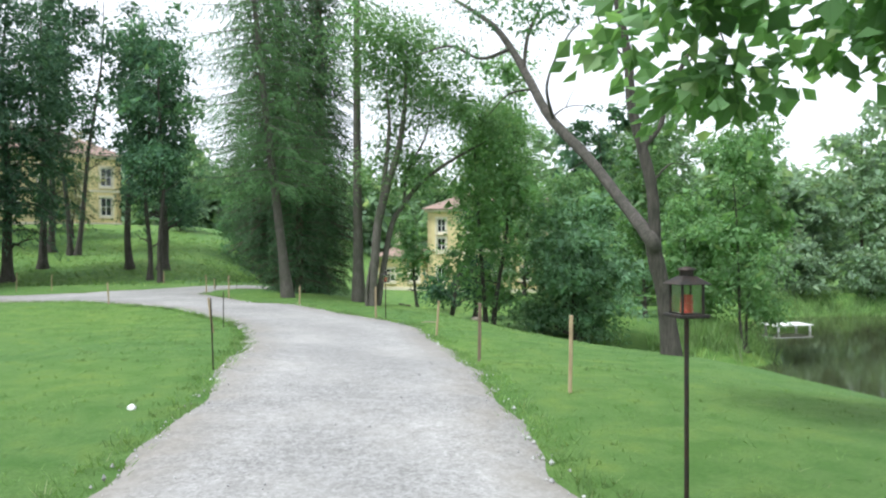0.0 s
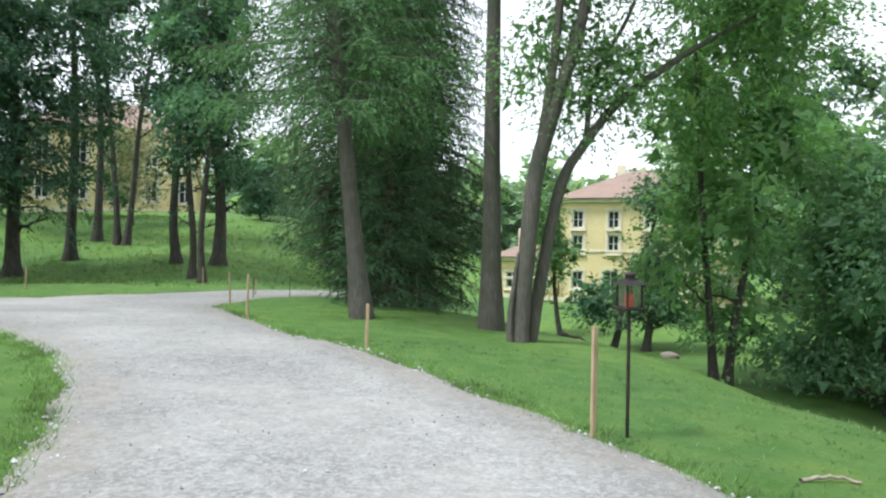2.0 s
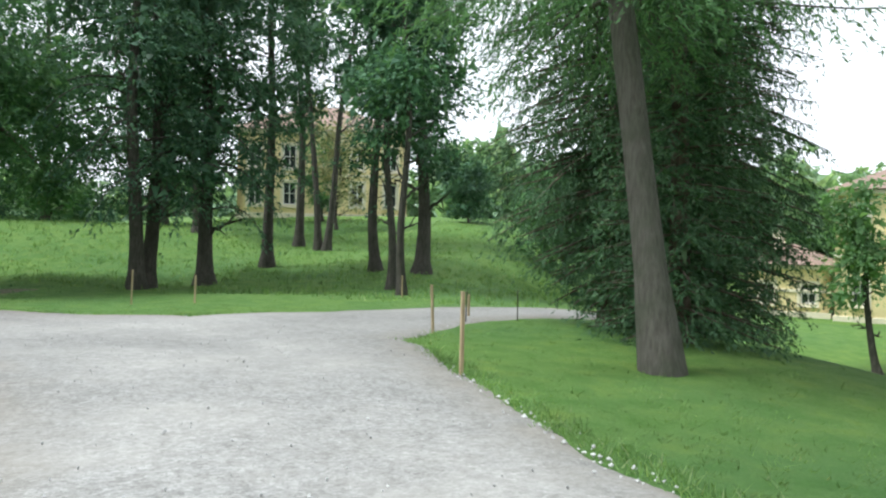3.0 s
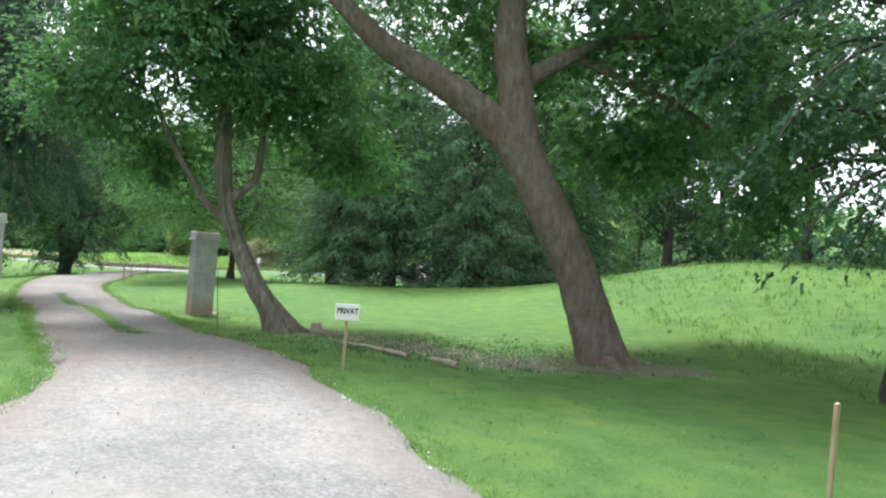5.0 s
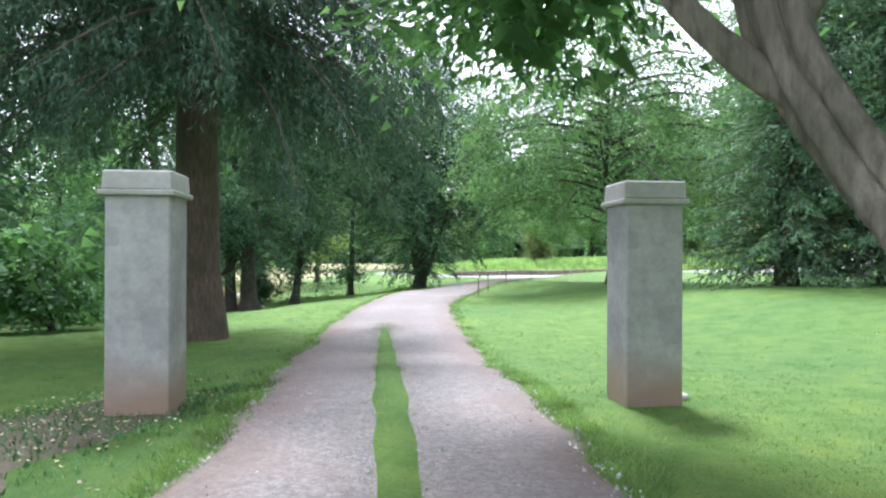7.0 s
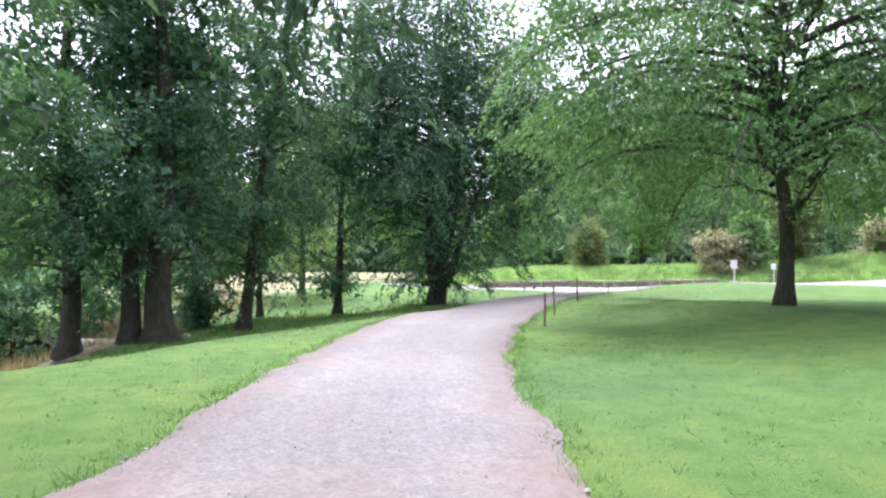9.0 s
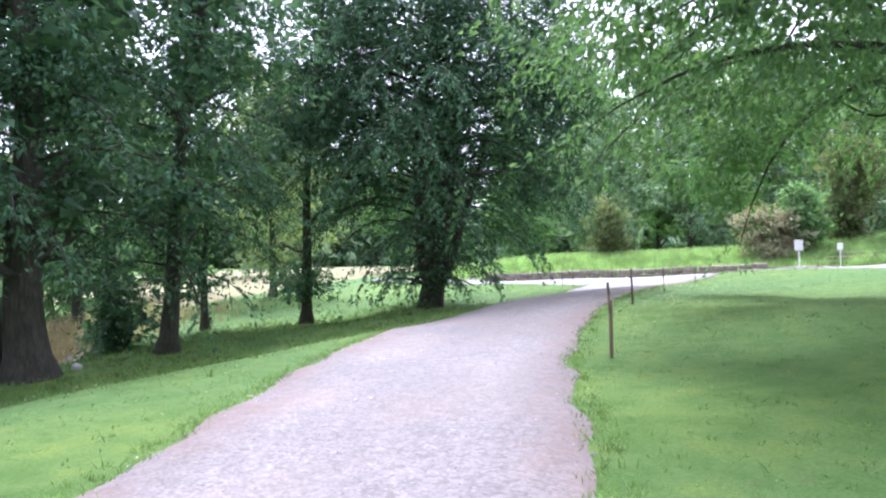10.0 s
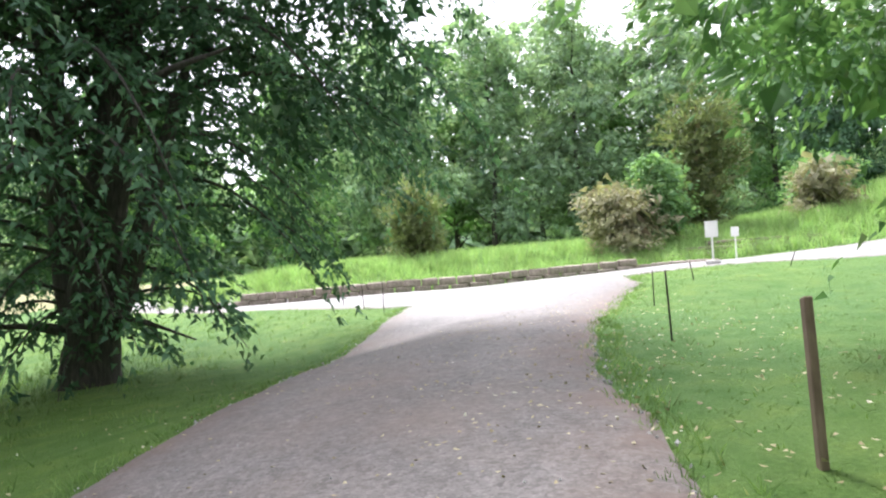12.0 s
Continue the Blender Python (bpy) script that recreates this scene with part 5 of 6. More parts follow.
def far_woods():
    """A ring of distant woodland round the park, its haze carried by the leaf colour."""
    rng = np.random.default_rng(5)
    chunks = []
    for k in range(150):
        a = k * 2 * math.pi / 150 + rng.random() * 0.03
        R = 100 + rng.random() * 22
        x, y = -28 + math.cos(a) * R * 1.05, 16 + math.sin(a) * R * 0.95
        z, h, w = ground_z(x, y), 11 + rng.random() * 7, 4.5 + rng.random() * 2
        v, f = crown_mesh([(0, 0, h * 0.45, w, w, h * 0.5), (0, 0, h * 0.2, w, w, h * 0.25)], 46, 11, 1.5, 1.2, 0.2, rng, k, -0.7, 0.7)
        chunks.append((v + np.array([x, y, z]), f))
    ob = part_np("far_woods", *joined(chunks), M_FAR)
    return tagged(ob, "distant woodland edge round the park in haze-paled green", "woods", kind="stuff")


far_woods()


# ---- stakes along the lanes ----
def stake(x, y, h, thick, material, label, tilt=(0, 0), round_post=False):
    z = ground_z(x, y)
    t = thing("fence_stake", x, y, z - 0.12, label, "stake", 0, "stakes along the road")
    up = Vector((math.tan(radians(tilt[0])), math.tan(radians(tilt[1])), 1)).to_track_quat("Z", "Y").to_matrix().to_4x4()
    t.matrix_world = pose(x, y, z - 0.12) @ up @ pose(0, 0, 0, 0, 0, (x * 37 + y * 17) % 90)
    if round_post:
        v, f = tube(curve_pts([(0, 0, 0), (0, 0, (h + .12) * .5), (0, 0, h + .12)], 7), [thick / 2] * 6 + [thick * 0.44], 8, 0.03)
        v = np.vstack([v, [(0, 0, h + .12)]])
        caps = np.array([[48 + k, 48 + (k + 1) % 8, 56, 56] for k in range(8)])
        bm = bmesh.new()
        vs = [bm.verts.new(p) for p in v]
        for q in f:
            bm.faces.new([vs[i] for i in q])
        for q in caps:
            bm.faces.new([vs[i] for i in q[:3]])
    else:
        bm = box_bm(thick, thick * 0.8, h + 0.12, (0, 0, 0), thick * 0.12)
        for v in bm.verts:
            if v.co.z > h:
                v.co.z += v.co.x * 0.25
    part("shaft", bm, material, t, smooth=round_post)
    return t


WOOD, BROWN, ROD = "pale weathered wooden stake driven into the verge", "brown wooden post driven into the grass", "thin dark iron rod stuck in the verge"
for x, y, h, k, tilt in [(-9.0, 18.9, .60, 0, (-4, 2)), (-16.25, 26.7, .72, 0, (2, 0)), (-8.36, 24.8, .66, 0, (-1, -3)), (-6.72, 22.0, .74, 0, (-2, 6)), (-12.7, 31.9, .55, 0, (0, 0)),
                         (-3.85, 18.8, .52, 0, (1, 0)), (-4.02, 12.3, .62, 0, (-8, 2)), (-8.9, 27.26, .4, 0, (0, 2)), (1.22, 6.75, .74, 0, (1, 0)), (-.13, 12.75, .62, 0, (4, 0)), (-1.52, 15.8, .72, 0, (0, 0)), (-15.4, 27.6, .6, 0, (0, 2)),
                         (-48.03, 11.16, .70, 1, (0, 0)), (-50.62, 10.68, .74, 1, (0, -3)), (-53.45, 10.57, .68, 1, (0, -2)),
                         (-2.55, 7.8, .80, 2, (-2, 0)), (-4.1, 13.1, .68, 2, (0, 0)), (.48, 9.4, .78, 1, (1, 0)), (-57.0, 10.75, .64, 2, (0, -2)), (-60.2, 11.2, .48, 2, (0, 0)),
                         (-62.7, 12.35, .34, 2, (0, -9)), (-64.2, 14.4, .3, 2, (0, 20)), (-65.9, 6.4, .72, 2, (0, 0)), (-67.3, 5.65, .66, 2, (0, -3)), (-68.9, 4.75, .62, 2, (0, -5)),
                         (-8.0, 27.2, .5, 2, (0, 0)), (-8.55, 26.33, .5, 2, (2, 0)), (-25.0, 20.9, 1.19, 3, (0, -4))]:
    stake(x, y, h, (.036, .045, .018, .012)[k], (M_STAKE, M_POST, M_IRON, M_IRON)[k], (WOOD, BROWN, ROD, "tall thin iron rod standing in the lawn")[k], tilt, k > 1)


def lantern(x, y, top, turn):
    """A garden lantern on an iron rod: base plate, four corner bars, glass, candle, pitched roof and chimney."""
    z = ground_z(x, y)
    t = thing("garden_lantern", x, y, z - 0.1, "black iron candle lantern on a thin ground rod", "lantern", turn, "lanterns along the lane")
    H = top - z + 0.1
    b = H - 0.25
    v, f = tube([(0, 0, 0), (0, 0, b * .5), (0, 0, b)], [.013, .012, .012], 8)
    part_np("rod", v, f, M_IRON, t, smooth=True)
    part("base_plate", box_bm(.16, .16, .018, (0, 0, b), .004), M_IRON, t)
    part("housing", box_bm(.115, .115, .006, (0, 0, b + .018)), M_IRON, t)
    for sx in (-1, 1):
        for sy in (-1, 1):
            part("corner_bar", box_bm(.012, .012, .145, (sx * .055, sy * .055, b + .018), .002), M_IRON, t)
    for k in range(4):
        bm = box_bm(.1, .003, .14, (0, .054, b + .02))
        bmesh.ops.rotate(bm, verts=bm.verts, cent=(0, 0, 0), matrix=Matrix.Rotation(k * math.pi / 2, 3, "Z"))
        ob = part("glass_pane", bm, M_GLASS, t, "slightly clouded glass pane")
        ob.visible_shadow = False
    v, f = tube([(0, 0, b + .024), (0, 0, b + .07), (0, 0, b + .11)], [.03, .03, .028], 12)
    part_np("candle", v, f, M_RED, t, "red wax candle", True)
    bm = bmesh.new()
    bmesh.ops.create_cone(bm, cap_ends=True, segments=4, radius1=.125, radius2=.05, depth=.04, matrix=Matrix.Translation((0, 0, b + .183)) @ Matrix.Rotation(math.pi / 4, 4, "Z"))
    bmesh.ops.bevel(bm, geom=list(bm.edges), offset=.003, segments=1, affect="EDGES")
    part("roof", bm, M_IRON, t)
    v, f = tube([(0, 0, b + .2), (0, 0, b + .232)], [.034, .034], 12)
    part_np("chimney", v, f, M_IRON, t, smooth=True)
    v, f = tube([(0, 0, b + .232), (0, 0, b + .238), (0, 0, b + .25)], [.048, .046, .008], 12)
    part_np("chimney_cap", v, f, M_IRON, t, smooth=True)


lantern(1.2, 3.45, 1.15, 12)
lantern(-1.3, 15.85, 0.66, 30)


# ---- gate pillars ----
def pillar(x, y, turn, top, label):
    z = ground_z(x, y)
    t = thing("gate_pillar", x, y, z - 0.1, label, "pillar", turn, "pair of gate pillars")
    H = top - z + 0.1
    bm = box_bm(.51, .51, H - .2, (0, 0, 0), .012)
    part("shaft", bm, M_CONC, t)
    part("cap_slab", box_bm(.6, .6, .045, (0, 0, H - .205), .01), M_CAP, t)
    bm = box_bm(.555, .555, .16, (0, 0, H - .162), .014)
    for v in bm.verts:
        if v.co.z > H - .05:
            v.co.x *= .97
            v.co.y *= .97
    part("cap_block", bm, M_CAP, t, "paler stone cap")
    return t


pillar(-27.07, 15.74, 28.5, 1.3, "grey rendered square gate pillar with a stepped cap")
pillar(-29.16, 19.52, 28.5, 1.27, "grey rendered gate pillar with stained foot and cap")


def rock(name, x, y, s, label, material=M_STONE, seed=1, category="stone"):
    rng = np.random.default_rng(seed)
    bm = bmesh.new()
    bmesh.ops.create_icosphere(bm, subdivisions=2, radius=1)
    for v in bm.verts:
        v.co = Vector((v.co.x * s[0], v.co.y * s[1], v.co.z * s[2])) * (1 + 0.28 * (rng.random() - .5))
    ob = part(name, bm, material)
    ob.matrix_world = pose(x, y, ground_z(x, y) + s[2] * 0.35, 0, 0, seed * 40)
    return tagged(ob, label, category)


rock("stone", -29.35, 19.78, (.14, .08, .05), "small pale stone lying at a pillar's foot", M_CAP, 3)
rock("stone", -2.59, 5.83, (.05, .035, .03), "small white stone lying in the lawn", M_WHITE, 8)
rock("stone", -49.9, -.3, (.15, .11, .09), "small white stone among the tree roots", M_CAP, 6)
rock("stone", 1.5, 31.5, (.28, .2, .16), "mossy grey stone lying on the slope", M_STONE, 4)


# ---- the notice by the lane ----
def notice(x, y, turn):
    z = ground_z(x, y)
    t = thing("notice_sign", x, y, z - 0.1, "white wooden notice on a raw timber post lettered PRIVAT", "sign", turn)
    part("post", box_bm(.035, .03, .72, (0, 0.02, 0), .004), M_STAKE, t)
    part("board", box_bm(.30, .018, .205, (0, -0.006, .72), .003), M_WHITE, t, "white painted board")
    cu = bpy.data.curves.new("lettering", "FONT")
    cu.body, cu.size, cu.align_x, cu.align_y, cu.extrude = "PRIVAT", 0.098, "CENTER", "CENTER", 0.001
    cu.space_character = 1.0
    cu.offset = 0.0035
    cu.materials.append(M_INK)
    ob = new("lettering", cu)
    ob.parent = t
    ob.matrix_local = pose(0, -0.0165, .835, 90, 0, 0) @ Matrix.Diagonal((0.84, 1, 1, 1))
    return t


notice(-20.85, 23.36, 98)


def log(pts, r0, r1, label, seed, name="fallen_branch", material=M_ROTTEN):
    P = np.array([(x, y, ground_z(x, y) + dz) for x, y, dz in pts])
    c = P.mean(0)
    v, f = tube(curve_pts(P - c, 12, 0.02, np.random.default_rng(seed)), np.linspace(r0, r1, 12), 9, 0.12)
    ob = part_np(name, v, f, material, smooth=True)
    ob.location = c
    return tagged(ob, label, "branch" if name == "fallen_branch" else "wood")


log([(-24.1, 23.1, .04), (-23.5, 23.6, .05), (-23.1, 23.9, .05), (-22.7, 24.25, .04)], .02, .04, "long pale barkless branch lying in the grass", 1)
log([(-22.5, 24.6, .06), (-22.3, 24.8, .07), (-22.1, 24.95, .05)], .035, .045, "broken pale piece of wood on the litter", 2)

log([(-33.5, 9.0, .12), (-34.3, 8.7, .5), (-35.3, 8.3, .8)], .09, .05, "dead branch propped against the wood's edge", 5)
log([(-34.0, 8.2, .1), (-34.9, 8.6, .35), (-35.9, 9.2, .12)], .07, .04, "dead branch lying in a brush pile", 6)

log([(-0.46, 15.17, .015), (-0.30, 15.24, .025), (-0.13, 15.24, .015)], .012, .008, "thin dry stick fallen on the lawn", 12)
log([(-1.62, 25.85, .03), (-1.5, 25.78, .05), (-1.38, 25.74, .03)], .05, .035, "short grey mossy log lying on the slope", 7, material=M_BARK_D)
log([(-1.38, 25.3, .02), (-1.25, 25.38, .06), (-1.12, 25.34, .02)], .035, .02, "rusty brown broken branch on the slope", 8, material=M_BARK_R)


def stump(x, y, r, h, label, seed):
    rng = np.random.default_rng(seed)
    z = ground_z(x, y)
    th = np.linspace(0, 2 * math.pi, 14, endpoint=False)
    bm = bmesh.new()
    rings = []
    for u, k in ((-.05, 1.35), (.1, 1.15), (.4, 1.0), (1.0, .9)):
        rings.append([bm.verts.new((math.cos(a) * r * k * (1 + .12 * math.sin(a * 3 + seed)), math.sin(a) * r * k, u * h + (rng.random() - .3) * h * .5 * (u == 1.0))) for a in th])
    for a, b in zip(rings[:-1], rings[1:]):
        for i in range(14):
            bm.faces.new((a[i], a[(i + 1) % 14], b[(i + 1) % 14], b[i]))
    mid = bm.verts.new((0, 0, h * .55))
    for i in range(14):
        bm.faces.new((rings[-1][i], rings[-1][(i + 1) % 14], mid))
    ob = part("tree_stump", bm, M_ROTTEN, smooth=False)
    ob.location = (x, y, z)
    return tagged(ob, label, "stump")


stump(-26.2, 22.55, .12, .17, "splintered reddish stump beside the leaning tree", 4)
stump(-25.0, 16.15, .16, .14, "low rotten stump in bare earth", 9)


# ---- houses ----
def wall_boxes(width, high, thick, holes):
    """A wall of boxes round its openings; x along it from 0, z up, its face at y = 0."""
    xs = sorted({0, width, *[h[0] for h in holes], *[h[0] + h[2] for h in holes]})
    zs = sorted({0, high, *[h[1] for h in holes], *[h[1] + h[3] for h in holes]})
    bm = bmesh.new()
    for x0, x1 in zip(xs[:-1], xs[1:]):
        for z0, z1 in zip(zs[:-1], zs[1:]):
            cx, cz = (x0 + x1) / 2, (z0 + z1) / 2
            if not any(h[0] < cx < h[0] + h[2] and h[1] < cz < h[1] + h[3] for h in holes):
                box_bm(x1 - x0, thick, z1 - z0, (cx, thick / 2, z0), 0, bm)
    bmesh.ops.remove_doubles(bm, verts=bm.verts, dist=1e-4)
    return bm


def facade(t, m, width, high, cols, rows_z, win, door=None):
    """One wall with its windows at a pose in the house."""
    wx, wz = win
    holes = []
    for i in range(cols):
        for z0 in rows_z:
            holes.append((width * (i + .5) / cols - wx / 2, z0, wx, wz))
    if door is not None:
        holes = [h for h in holes if not (h[1] < 1.5 and abs(h[0] + wx / 2 - door) < .9)] + [(door - .5, 0.02, 1.0, 2.1)]
    w = part("wall", wall_boxes(width, high, .35, holes), M_YELLOW, t)
    w.matrix_local = m
    for hx, hz, ww, hh in holes:
        isdoor = hh > 1.9
        p = part("door" if isdoor else "window", wall_boxes(ww, hh, .07, [(.08, .08, ww / 2 - .11, hh / 2 - .1), (ww / 2 + .03, .08, ww / 2 - .11, hh / 2 - .1), (.08, hh / 2 + .02, ww / 2 - .11, hh / 2 - .1), (ww / 2 + .03, hh / 2 + .02, ww / 2 - .11, hh / 2 - .1)]), M_FRAME, t)
        p.matrix_local = m @ pose(hx, .12, hz)
        part("pane", box_bm(ww - .1, .01, hh - .1, (ww / 2, .05, .05)), M_PANE, p)
        s = part("surround", wall_boxes(ww + .3, hh + .3, .04, [(.15, .15, ww, hh)]), M_TRIM, p)
        s.matrix_local = pose(-.15, -.16, -.15)
        if not isdoor:
            part("sill", box_bm(ww + .3, .14, .06, (ww / 2, -.19, -.2), .01), M_TRIM, p)
    return w


def house(name, x, y, z, turn, width, deep, high, roof_h, cols, rows_z, win, label, door=None, gable=False):
    t = thing(name, x, y, z, label, "house", turn)
    facade(t, pose(0, 0, 0), width, high, cols, rows_z, win, door)
    side = max(2, int(deep / 2.6))
    facade(t, pose(0, deep, 0, 0, 0, -90), deep, high, side, rows_z, win)
    facade(t, pose(width, 0, 0, 0, 0, 90), deep, high, side, rows_z, win)
    part("wall", box_bm(width - .72, .3, high, (width / 2, deep - .15, 0)), M_YELLOW, t)
    part("cornice", box_bm(width + .5, deep + .5, .28, (width / 2, deep / 2, high - .02), .06), M_TRIM, t)
    part("string_course", box_bm(width + .12, .06, .18, (width / 2, -.03, high * .5), .02), M_TRIM, t)
    part("plinth", box_bm(width + .14, deep + .14, 1.0, (width / 2, deep / 2, -.75), .02), M_TRIM, t)
    e, z0 = .45, high + .26
    bm = bmesh.new()
    inset = min(width, deep) / 2 + (0 if not gable else -.3)
    c = [bm.verts.new(p) for p in ((-e, -e, z0), (width + e, -e, z0), (width + e, deep + e, z0), (-e, deep + e, z0))]
    if width >= deep:
        r = [bm.verts.new((inset, deep / 2, z0 + roof_h)), bm.verts.new((width - inset, deep / 2, z0 + roof_h))]
        fs = [(c[0], c[1], r[1], r[0]), (c[1], c[2], r[1]), (c[2], c[3], r[0], r[1]), (c[3], c[0], r[0]), (c[3], c[2], c[1], c[0])]
    else:
        r = [bm.verts.new((width / 2, inset, z0 + roof_h)), bm.verts.new((width / 2, deep - inset, z0 + roof_h))]
        fs = [(c[0], c[1], r[0]), (c[1], c[2], r[1], r[0]), (c[2], c[3], r[1]), (c[3], c[0], r[0], r[1]), (c[3], c[2], c[1], c[0])]
    for f in fs:
        bm.faces.new(f)
    roof = part("roof", bm, M_ROOF, t)
    part("chimney", box_bm(.6, .6, 1.3, (width * .32, deep * .5, z0 + roof_h * .6), .02), M_TRIM, roof)
    return t


house("house", -1.3, 58.6, -2.65, -8, 11.5, 9, 6.6, 2.3, 5, (.9, 3.3, 5.1 - .2), (.72, 1.15), "yellow plastered two-storey house with a red hipped roof", door=3.3)
house("outbuilding", -5.6, 60.2, -2.6, -8, 4.2, 5, 2.6, 1.2, 2, (.7,), (.8, 1.1), "low yellow outbuilding beside the larger house")
house("villa", -35.6, 51.6, ground_z(-31, 53) + .05, 34, 11.0, 9, 5.4, 2.5, 5, (.8, 3.2), (.85, 1.5), "yellow villa with a red mansard roof behind trees")


# ---- low wall, timbers and small boards at the crossing ----
def stone_wall():
    t = thing("retaining_wall", 0, 0, 0, "low dry wall of squared brown stones holding the bank", "wall", kind="structure")
    rng = np.random.default_rng(3)
    meshes = []
    for k in range(7):
        bm = box_bm(.5 + .1 * rng.random(), .3, .235, (0, 0, 0), .03)
        for v in bm.verts:
            v.co += Vector(((rng.random() - .5) * .04, (rng.random() - .5) * .05, (rng.random() - .5) * .03))
        me = bpy.data.meshes.new("stone")
        bm.to_mesh(me)
        bm.free()
        me.materials.append(M_STONE)
        meshes.append(me)
    n = 0
    for c in range(2):
        s = 0.25 * (c % 2)
        while s < (15.5, 12.6)[c]:
            y = 0.5 + s
            x = -73.45 - 0.12 * (y - 9) - 0.02 * c
            ob = new("stone", meshes[n % 7])
            ob.parent = t
            ob.matrix_local = pose(x + rng.normal() * .02, y, ground_z(-72.9, y) - .07 + c * .228 - .012 * max(0, s - 6), 0, 0, 90 + 7 + rng.normal() * 3)
            n += 1
            s += .56 + .05 * rng.random()
    return t


stone_wall()
for k in range(3):
    t = part_np("timber_beam", *tube(curve_pts([(0, -3.0, 0), (0, 0, .02), (0, 3.2, 0)], 8, .03), [.1] * 8, 8, .05), M_TIMBER, smooth=True)
    y = 17.5 + k * .8
    t.matrix_world = pose(-75.0 - .12 * (y - 9) - k * .28, y, ground_z(-75.1, y) + .06 + k * .16, 0, 0, 6)
    tagged(t, "old grey timber beam edging the bank", "beam", "beams along the bank")


def small_board(x, y, top, w, h, turn, foot):
    g = ground_z(x, y)
    t = thing("notice_board", x, y, g - .05, "blank white board on a short post beside the road", "sign", turn, "white boards by the road")
    part("post", box_bm(.04, .03, top - g - .02, (0, .02, 0), .004), M_FRAME, t)
    part("board", box_bm(w, .015, h, (0, 0, top - g + .05 - h), .003), M_WHITE, t)
    if foot:
        part("foot_block", box_bm(.34, .24, .16, (0, .02, .02), .02), M_CAP, t, "pale stone block at its foot")


small_board(-68.45, 14.2, .46, .30, .40, 68, True)
small_board(-72.3, 15.9, .32, .22, .29, 68, False)


# ---- shelter, boat and landing stage ----
def shelter(x, y, turn):
    z = ground_z(x, y)
    t = thing("bench_shelter", x, y, z, "weathered low wooden shelter with a pitched board roof", "shelter", turn)
    for sx in (-.55, .55):
        for sy in (-.32, .32):
            part("post", box_bm(.07, .07, .88, (sx, sy, -.1), .006), M_POST, t)
        part("brace", box_bm(.045, .62, .045, (sx, 0, .62), .004), M_POST, t)
    for sy in (-1, 1):
        for k in range(3):
            ob = part("roof_board", box_bm(1.5, .19, .025, (0, 0, 0), .004), M_BARK_D, t)
            ob.matrix_local = pose(0, sy * (.1 + .17 * k), .98 - .085 * k, -sy * 26, 0, 0)
    part("shelf", box_bm(1.1, .5, .04, (0, 0, .3), .006), M_TIMBER, t)


shelter(-50.2, -6.6, 25)


def boat(x, y, turn, z, label):
    bm = bmesh.new()
    rows = []
    for i in range(11):
        u = i / 10 * 2 - 1
        w = .52 * (1 - abs(u) ** 2.6) + .02
        k = .1 * u * u
        rows.append([bm.verts.new(p) for p in ((u * 1.5, -w, .42 + k), (u * 1.45, -w * .7, .1 + k), (u * 1.4, 0, .0 + k), (u * 1.45, w * .7, .1 + k), (u * 1.5, w, .42 + k))])
    for a, b in zip(rows[:-1], rows[1:]):
        for j in range(4):
            bm.faces.new((a[j], a[j + 1], b[j + 1], b[j]))
    t = thing("rowing_boat", x, y, z, label, "boat", turn)
    hull = part("hull", bm, M_WHITE, t, smooth=True)
    so = hull.modifiers.new("thick", "SOLIDIFY")
    so.thickness = .03
    for u in (-.6, .3):
        part("thwart", box_bm(.2, .8, .03, (u, 0, .3), .004), M_STAKE, t)


boat(-54.9, -5.0, 60, ground_z(-54.9, -5.0) - .05, "white rowing boat pulled up among dark trunks")
boat(-51.7, -5.6, 125, ground_z(-51.7, -5.6) - .1, "white rowing boat lying in the grass under trees")
stage = thing("landing_stage", 17.0, 34.6, -3.05, "white wooden landing stage over the pond", "jetty", 10)
for k in range(9):
    part("plank", box_bm(.2, 1.2, .04, (-1.0 + k * .23, 0, .32), .004), M_WHITE, stage)
for sx in (-.9, .8):
    for sy in (-.5, .5):
        part("post", box_bm(.09, .09, 1.0, (sx, sy, -.65), .008), M_FRAME, stage)



# ---- turf, tall grass, weeds, loose stones and fallen leaves ----
def path_sample(n, wide, rng):
    rows = np.array([r[:2] for r in LANE[1:] + DRIVE + CROSS[2:5]])
    seg = rng.integers(len(rows) - 1, size=n)
    ok = np.hypot(*(rows[seg + 1] - rows[seg]).T) < 9
    u = rng.random((n, 1))
    p = rows[seg] * (1 - u) + rows[seg + 1] * u + rng.normal(size=(n, 2)) * wide
    return p[ok]


def all_roads(p):
    return np.minimum.reduce([road_distance(p[:, 0], p[:, 1], r) for r in (LANE, SPUR, DRIVE, CROSS)])


def tufts(name, p, high, wide, per, material, label, rng, bend=.45):
    z = height(p[:, 0], p[:, 1])
    c = np.repeat(np.stack([p[:, 0], p[:, 1], z], -1), per, 0)
    c[:, :2] += rng.normal(size=(len(c), 2)) * wide * 2.2
    d = np.stack([rng.normal(size=len(c)) * bend, rng.normal(size=len(c)) * bend, np.ones(len(c))], -1)
    L = high * (.5 + rng.random(len(c)))
    v = np.empty((len(c), 3, 3))
    a = rng.random(len(c)) * math.pi * 2
    s = np.stack([np.cos(a), np.sin(a), a * 0], -1) * (wide * .5)
    v[:, 0], v[:, 1], v[:, 2] = c - s, c + s, c + d * L[:, None]
    v[:, :2, 2] -= .01
    ob = part_np(name, v.reshape(-1, 3), np.arange(len(c) * 3).reshape(-1, 3), material)
    return tagged(ob, label, "grass", kind="stuff")


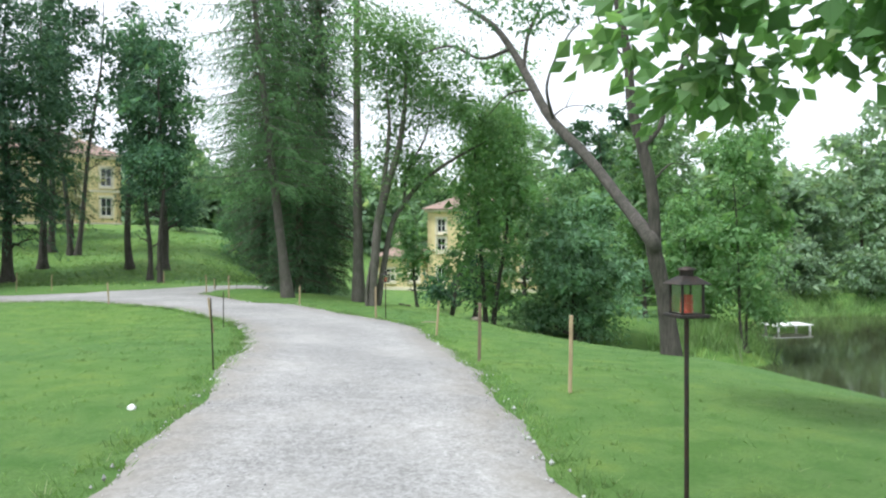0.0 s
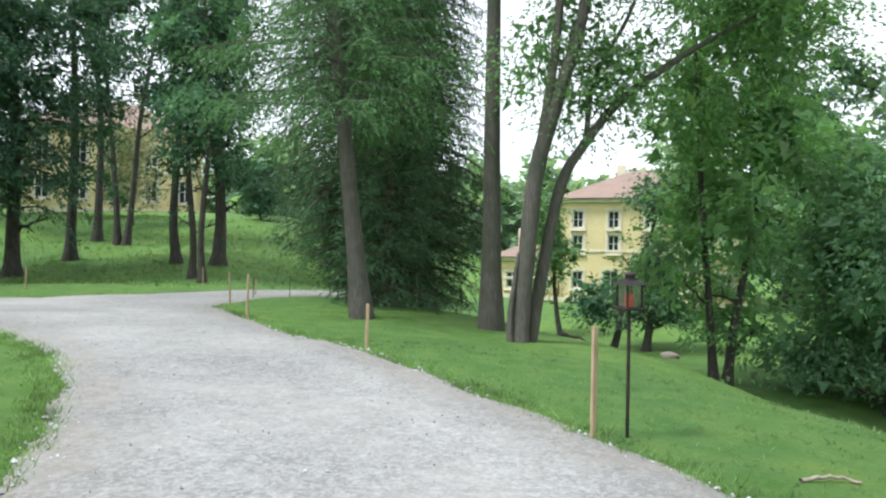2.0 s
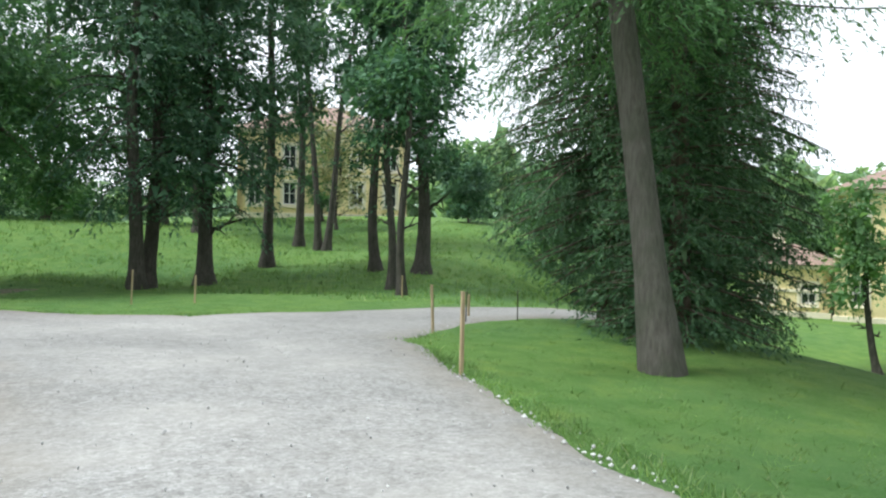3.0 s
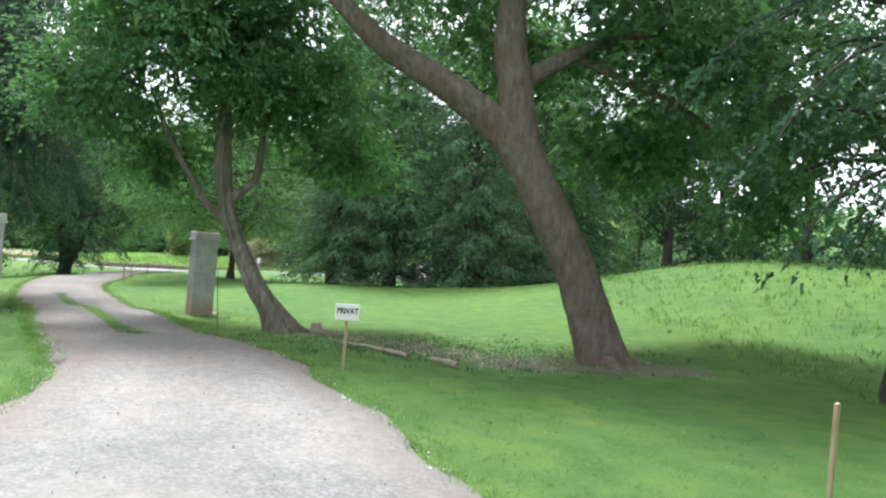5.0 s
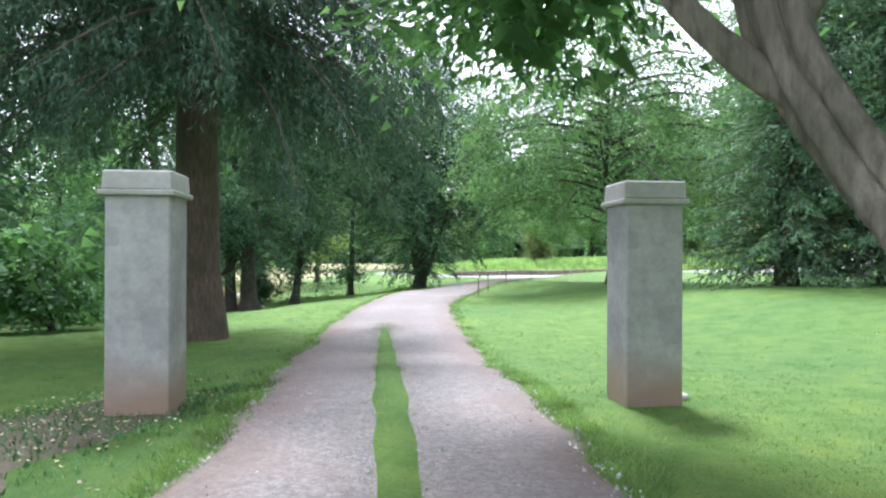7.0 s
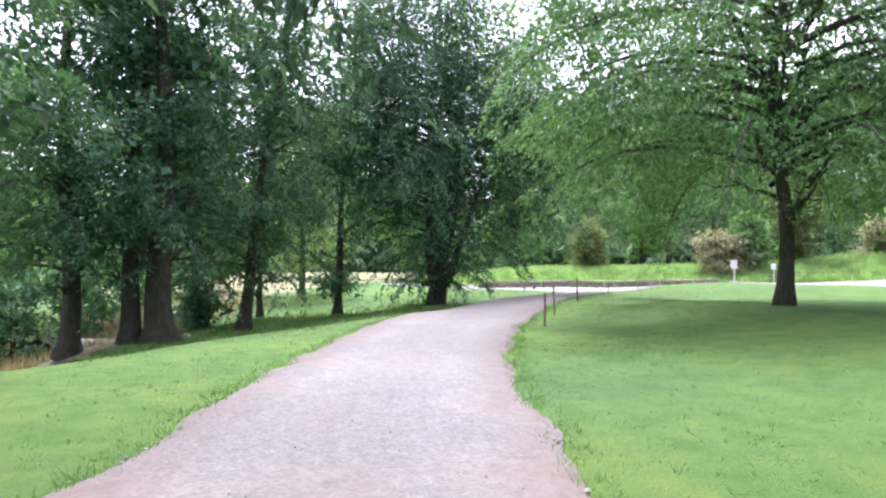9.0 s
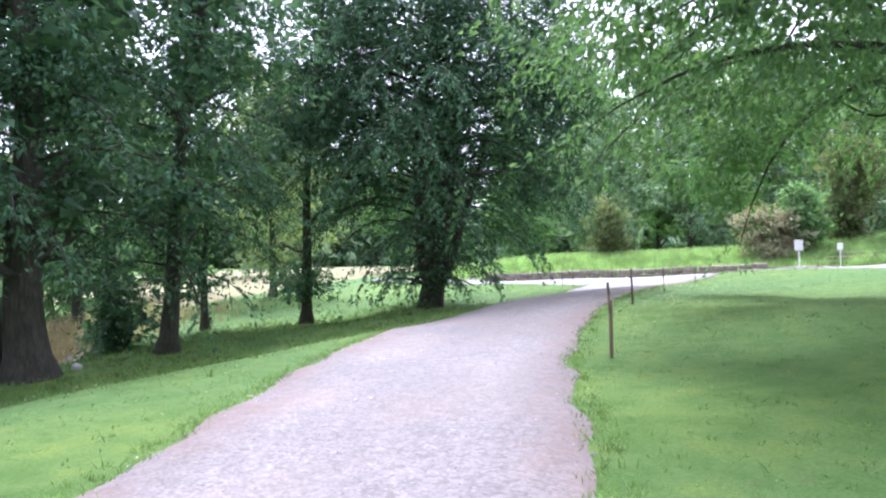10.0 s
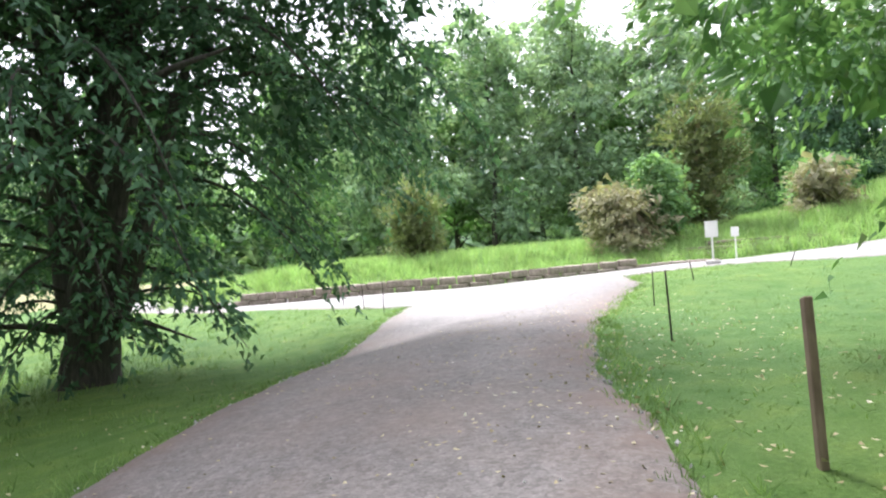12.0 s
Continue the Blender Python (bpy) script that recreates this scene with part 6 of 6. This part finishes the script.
rg = np.random.default_rng(21)
p = path_sample(42000, 3.4, rg)
d = all_roads(p)
p = p[(d > -0.06)]
tufts("lawn_turf", p, .026, .011, 4, M_BLADE, "short mown blades of the lawn", rg, 1.3)
p = path_sample(90000, 1.6, rg)
d = all_roads(p)
tufts("verge_grass", p[(d > -0.14) & (d < .2)], .055, .011, 5, M_BLADE, "longer ragged grass along the road edges", rg, .7)
p = np.stack([rg.uniform(-36.4, -23.4, 8000), np.zeros(8000)], -1)
p[:, 1] = np.interp(-p[:, 0], [-r[0] for r in STRIP], [r[1] for r in STRIP]) + rg.normal(size=8000) * .13
tufts("strip_grass", p, .045, .012, 4, M_BLADE, "grass between the wheel tracks", rg)
p = np.stack([rg.uniform(-84, -73.6, 17000), rg.uniform(-3, 26, 17000)], -1)
p = p[(p[:, 0] < -74.0 - .12 * (p[:, 1] - 9))]
tufts("tall_grass", p, .42, .03, 4, M_TALL, "tall bright grass on the bank above the wall", rg)
p = np.vstack([np.stack([rg.normal(-24.2, .9, 1500), rg.normal(25.2, 1.9, 1500)], -1), np.stack([rg.normal(-26.6, .9, 500), rg.normal(15.6, .5, 500)], -1)])
tufts("ivy_weeds", p[all_roads(p) > .1], .05, .03, 4, M_LEAF, "low weeds and ivy among leaf litter", rg)
p = np.stack([rg.normal(-56, 6, 5000), rg.normal(0.5, 2.2, 5000)], -1)
tufts("rough_grass", p[all_roads(p) > .4], .085, .016, 4, M_BLADE, "rough grass on the slope below the drive", rg)
p = np.stack([rg.normal(-50.5, 4.5, 2600), rg.normal(-7.2, 1.6, 2600)], -1)
tufts("dry_reeds", p[p[:, 1] < -3.5], .5, .03, 4, M_REED, "tan dry reeds in the hollow behind the trees", rg, .3)
p = np.stack([rg.uniform(-40, -9, 5000), rg.uniform(30.5, 50, 5000)], -1)
tufts("hill_weeds", p, .13, .03, 4, M_BLADE, "weeds and long grass under the trees on the hill", rg)


p = np.vstack([np.stack([rg.normal(10.0, 1.0, 520), rg.normal(26.4, 1.0, 520)], -1), np.stack([rg.uniform(13, 34, 900), 41.2 + rg.normal(size=900) * .8], -1)])
tufts("pond_reeds", p, .7, .04, 4, M_TALL, "green reeds along the pond's edge", rg)


def scatter(name, p, size, material, label, category, rng, flat, lift=.045):
    """Loose bits: small uneven chips of stone, or fallen leaves."""
    n = len(p)
    z = height(p[:, 0], p[:, 1]) + lift
    c = np.stack([p[:, 0], p[:, 1], z], -1)
    if flat:
        al = rng.normal(size=(n, 3)) * (1, 1, .25)
        v, f = blades(c, al, size, size * .7, rng, 4.0, True)
    else:
        o = np.array([(1, 0, 0), (-1, 0, 0), (0, 1, 0), (0, -1, 0), (0, 0, 1), (0, 0, -1)], float)
        k = size * (.4 + rng.random((n, 1, 1)) ** 2)
        v = (c[:, None] + o[None] * k * (.6 + .8 * rng.random((n, 6, 3)))).reshape(-1, 3)
        t = np.array([(0, 2, 4), (2, 1, 4), (1, 3, 4), (3, 0, 4), (2, 0, 5), (1, 2, 5), (3, 1, 5), (0, 3, 5)])
        f = (np.arange(n)[:, None, None] * 6 + t[None]).reshape(-1, 3)
    return tagged(part_np(name, v, f, material), label, category, kind="stuff")


M_CHIP = leaf_mat("stone_chip", (0.33, 0.325, 0.32), (0.42, 0.42, 0.41), (0.55, 0.55, 0.53), 0.0)
M_FALLEN = leaf_mat("fallen_leaf", (0.3, 0.24, 0.11), (0.5, 0.45, 0.28), (0.6, 0.6, 0.5), 0.1)
p = path_sample(4200, 1.3, rg)
d = all_roads(p)
scatter("loose_gravel", p[(d < .05)], .0075, M_CHIP, "loose stones lying on the gravel road", "gravel", rg, False)
p = np.vstack([np.stack([rg.normal(-57, 3.0, 900), rg.normal(10.2, 1.0, 900)], -1), np.stack([rg.normal(-54, 5, 500), rg.normal(8, 2, 500)], -1), np.stack([rg.normal(-24.4, 1.0, 1500), rg.normal(25, 1.9, 1500)], -1), np.stack([rg.normal(-26.6, .9, 500), rg.normal(15.6, .6, 500)], -1)])
scatter("fallen_leaves", p, .036, M_FALLEN, "dry yellow leaves fallen on gravel and grass", "leaves", rg, True)

p = path_sample(60000, 1.9, rg)
d = all_roads(p)
p = p[(d > -.26) & (d < .0)][:3600]
scatter("edge_stones", p, .014, M_CHIP, "coarser pale stones along the ragged gravel edges", "gravel", rg, False, .02)
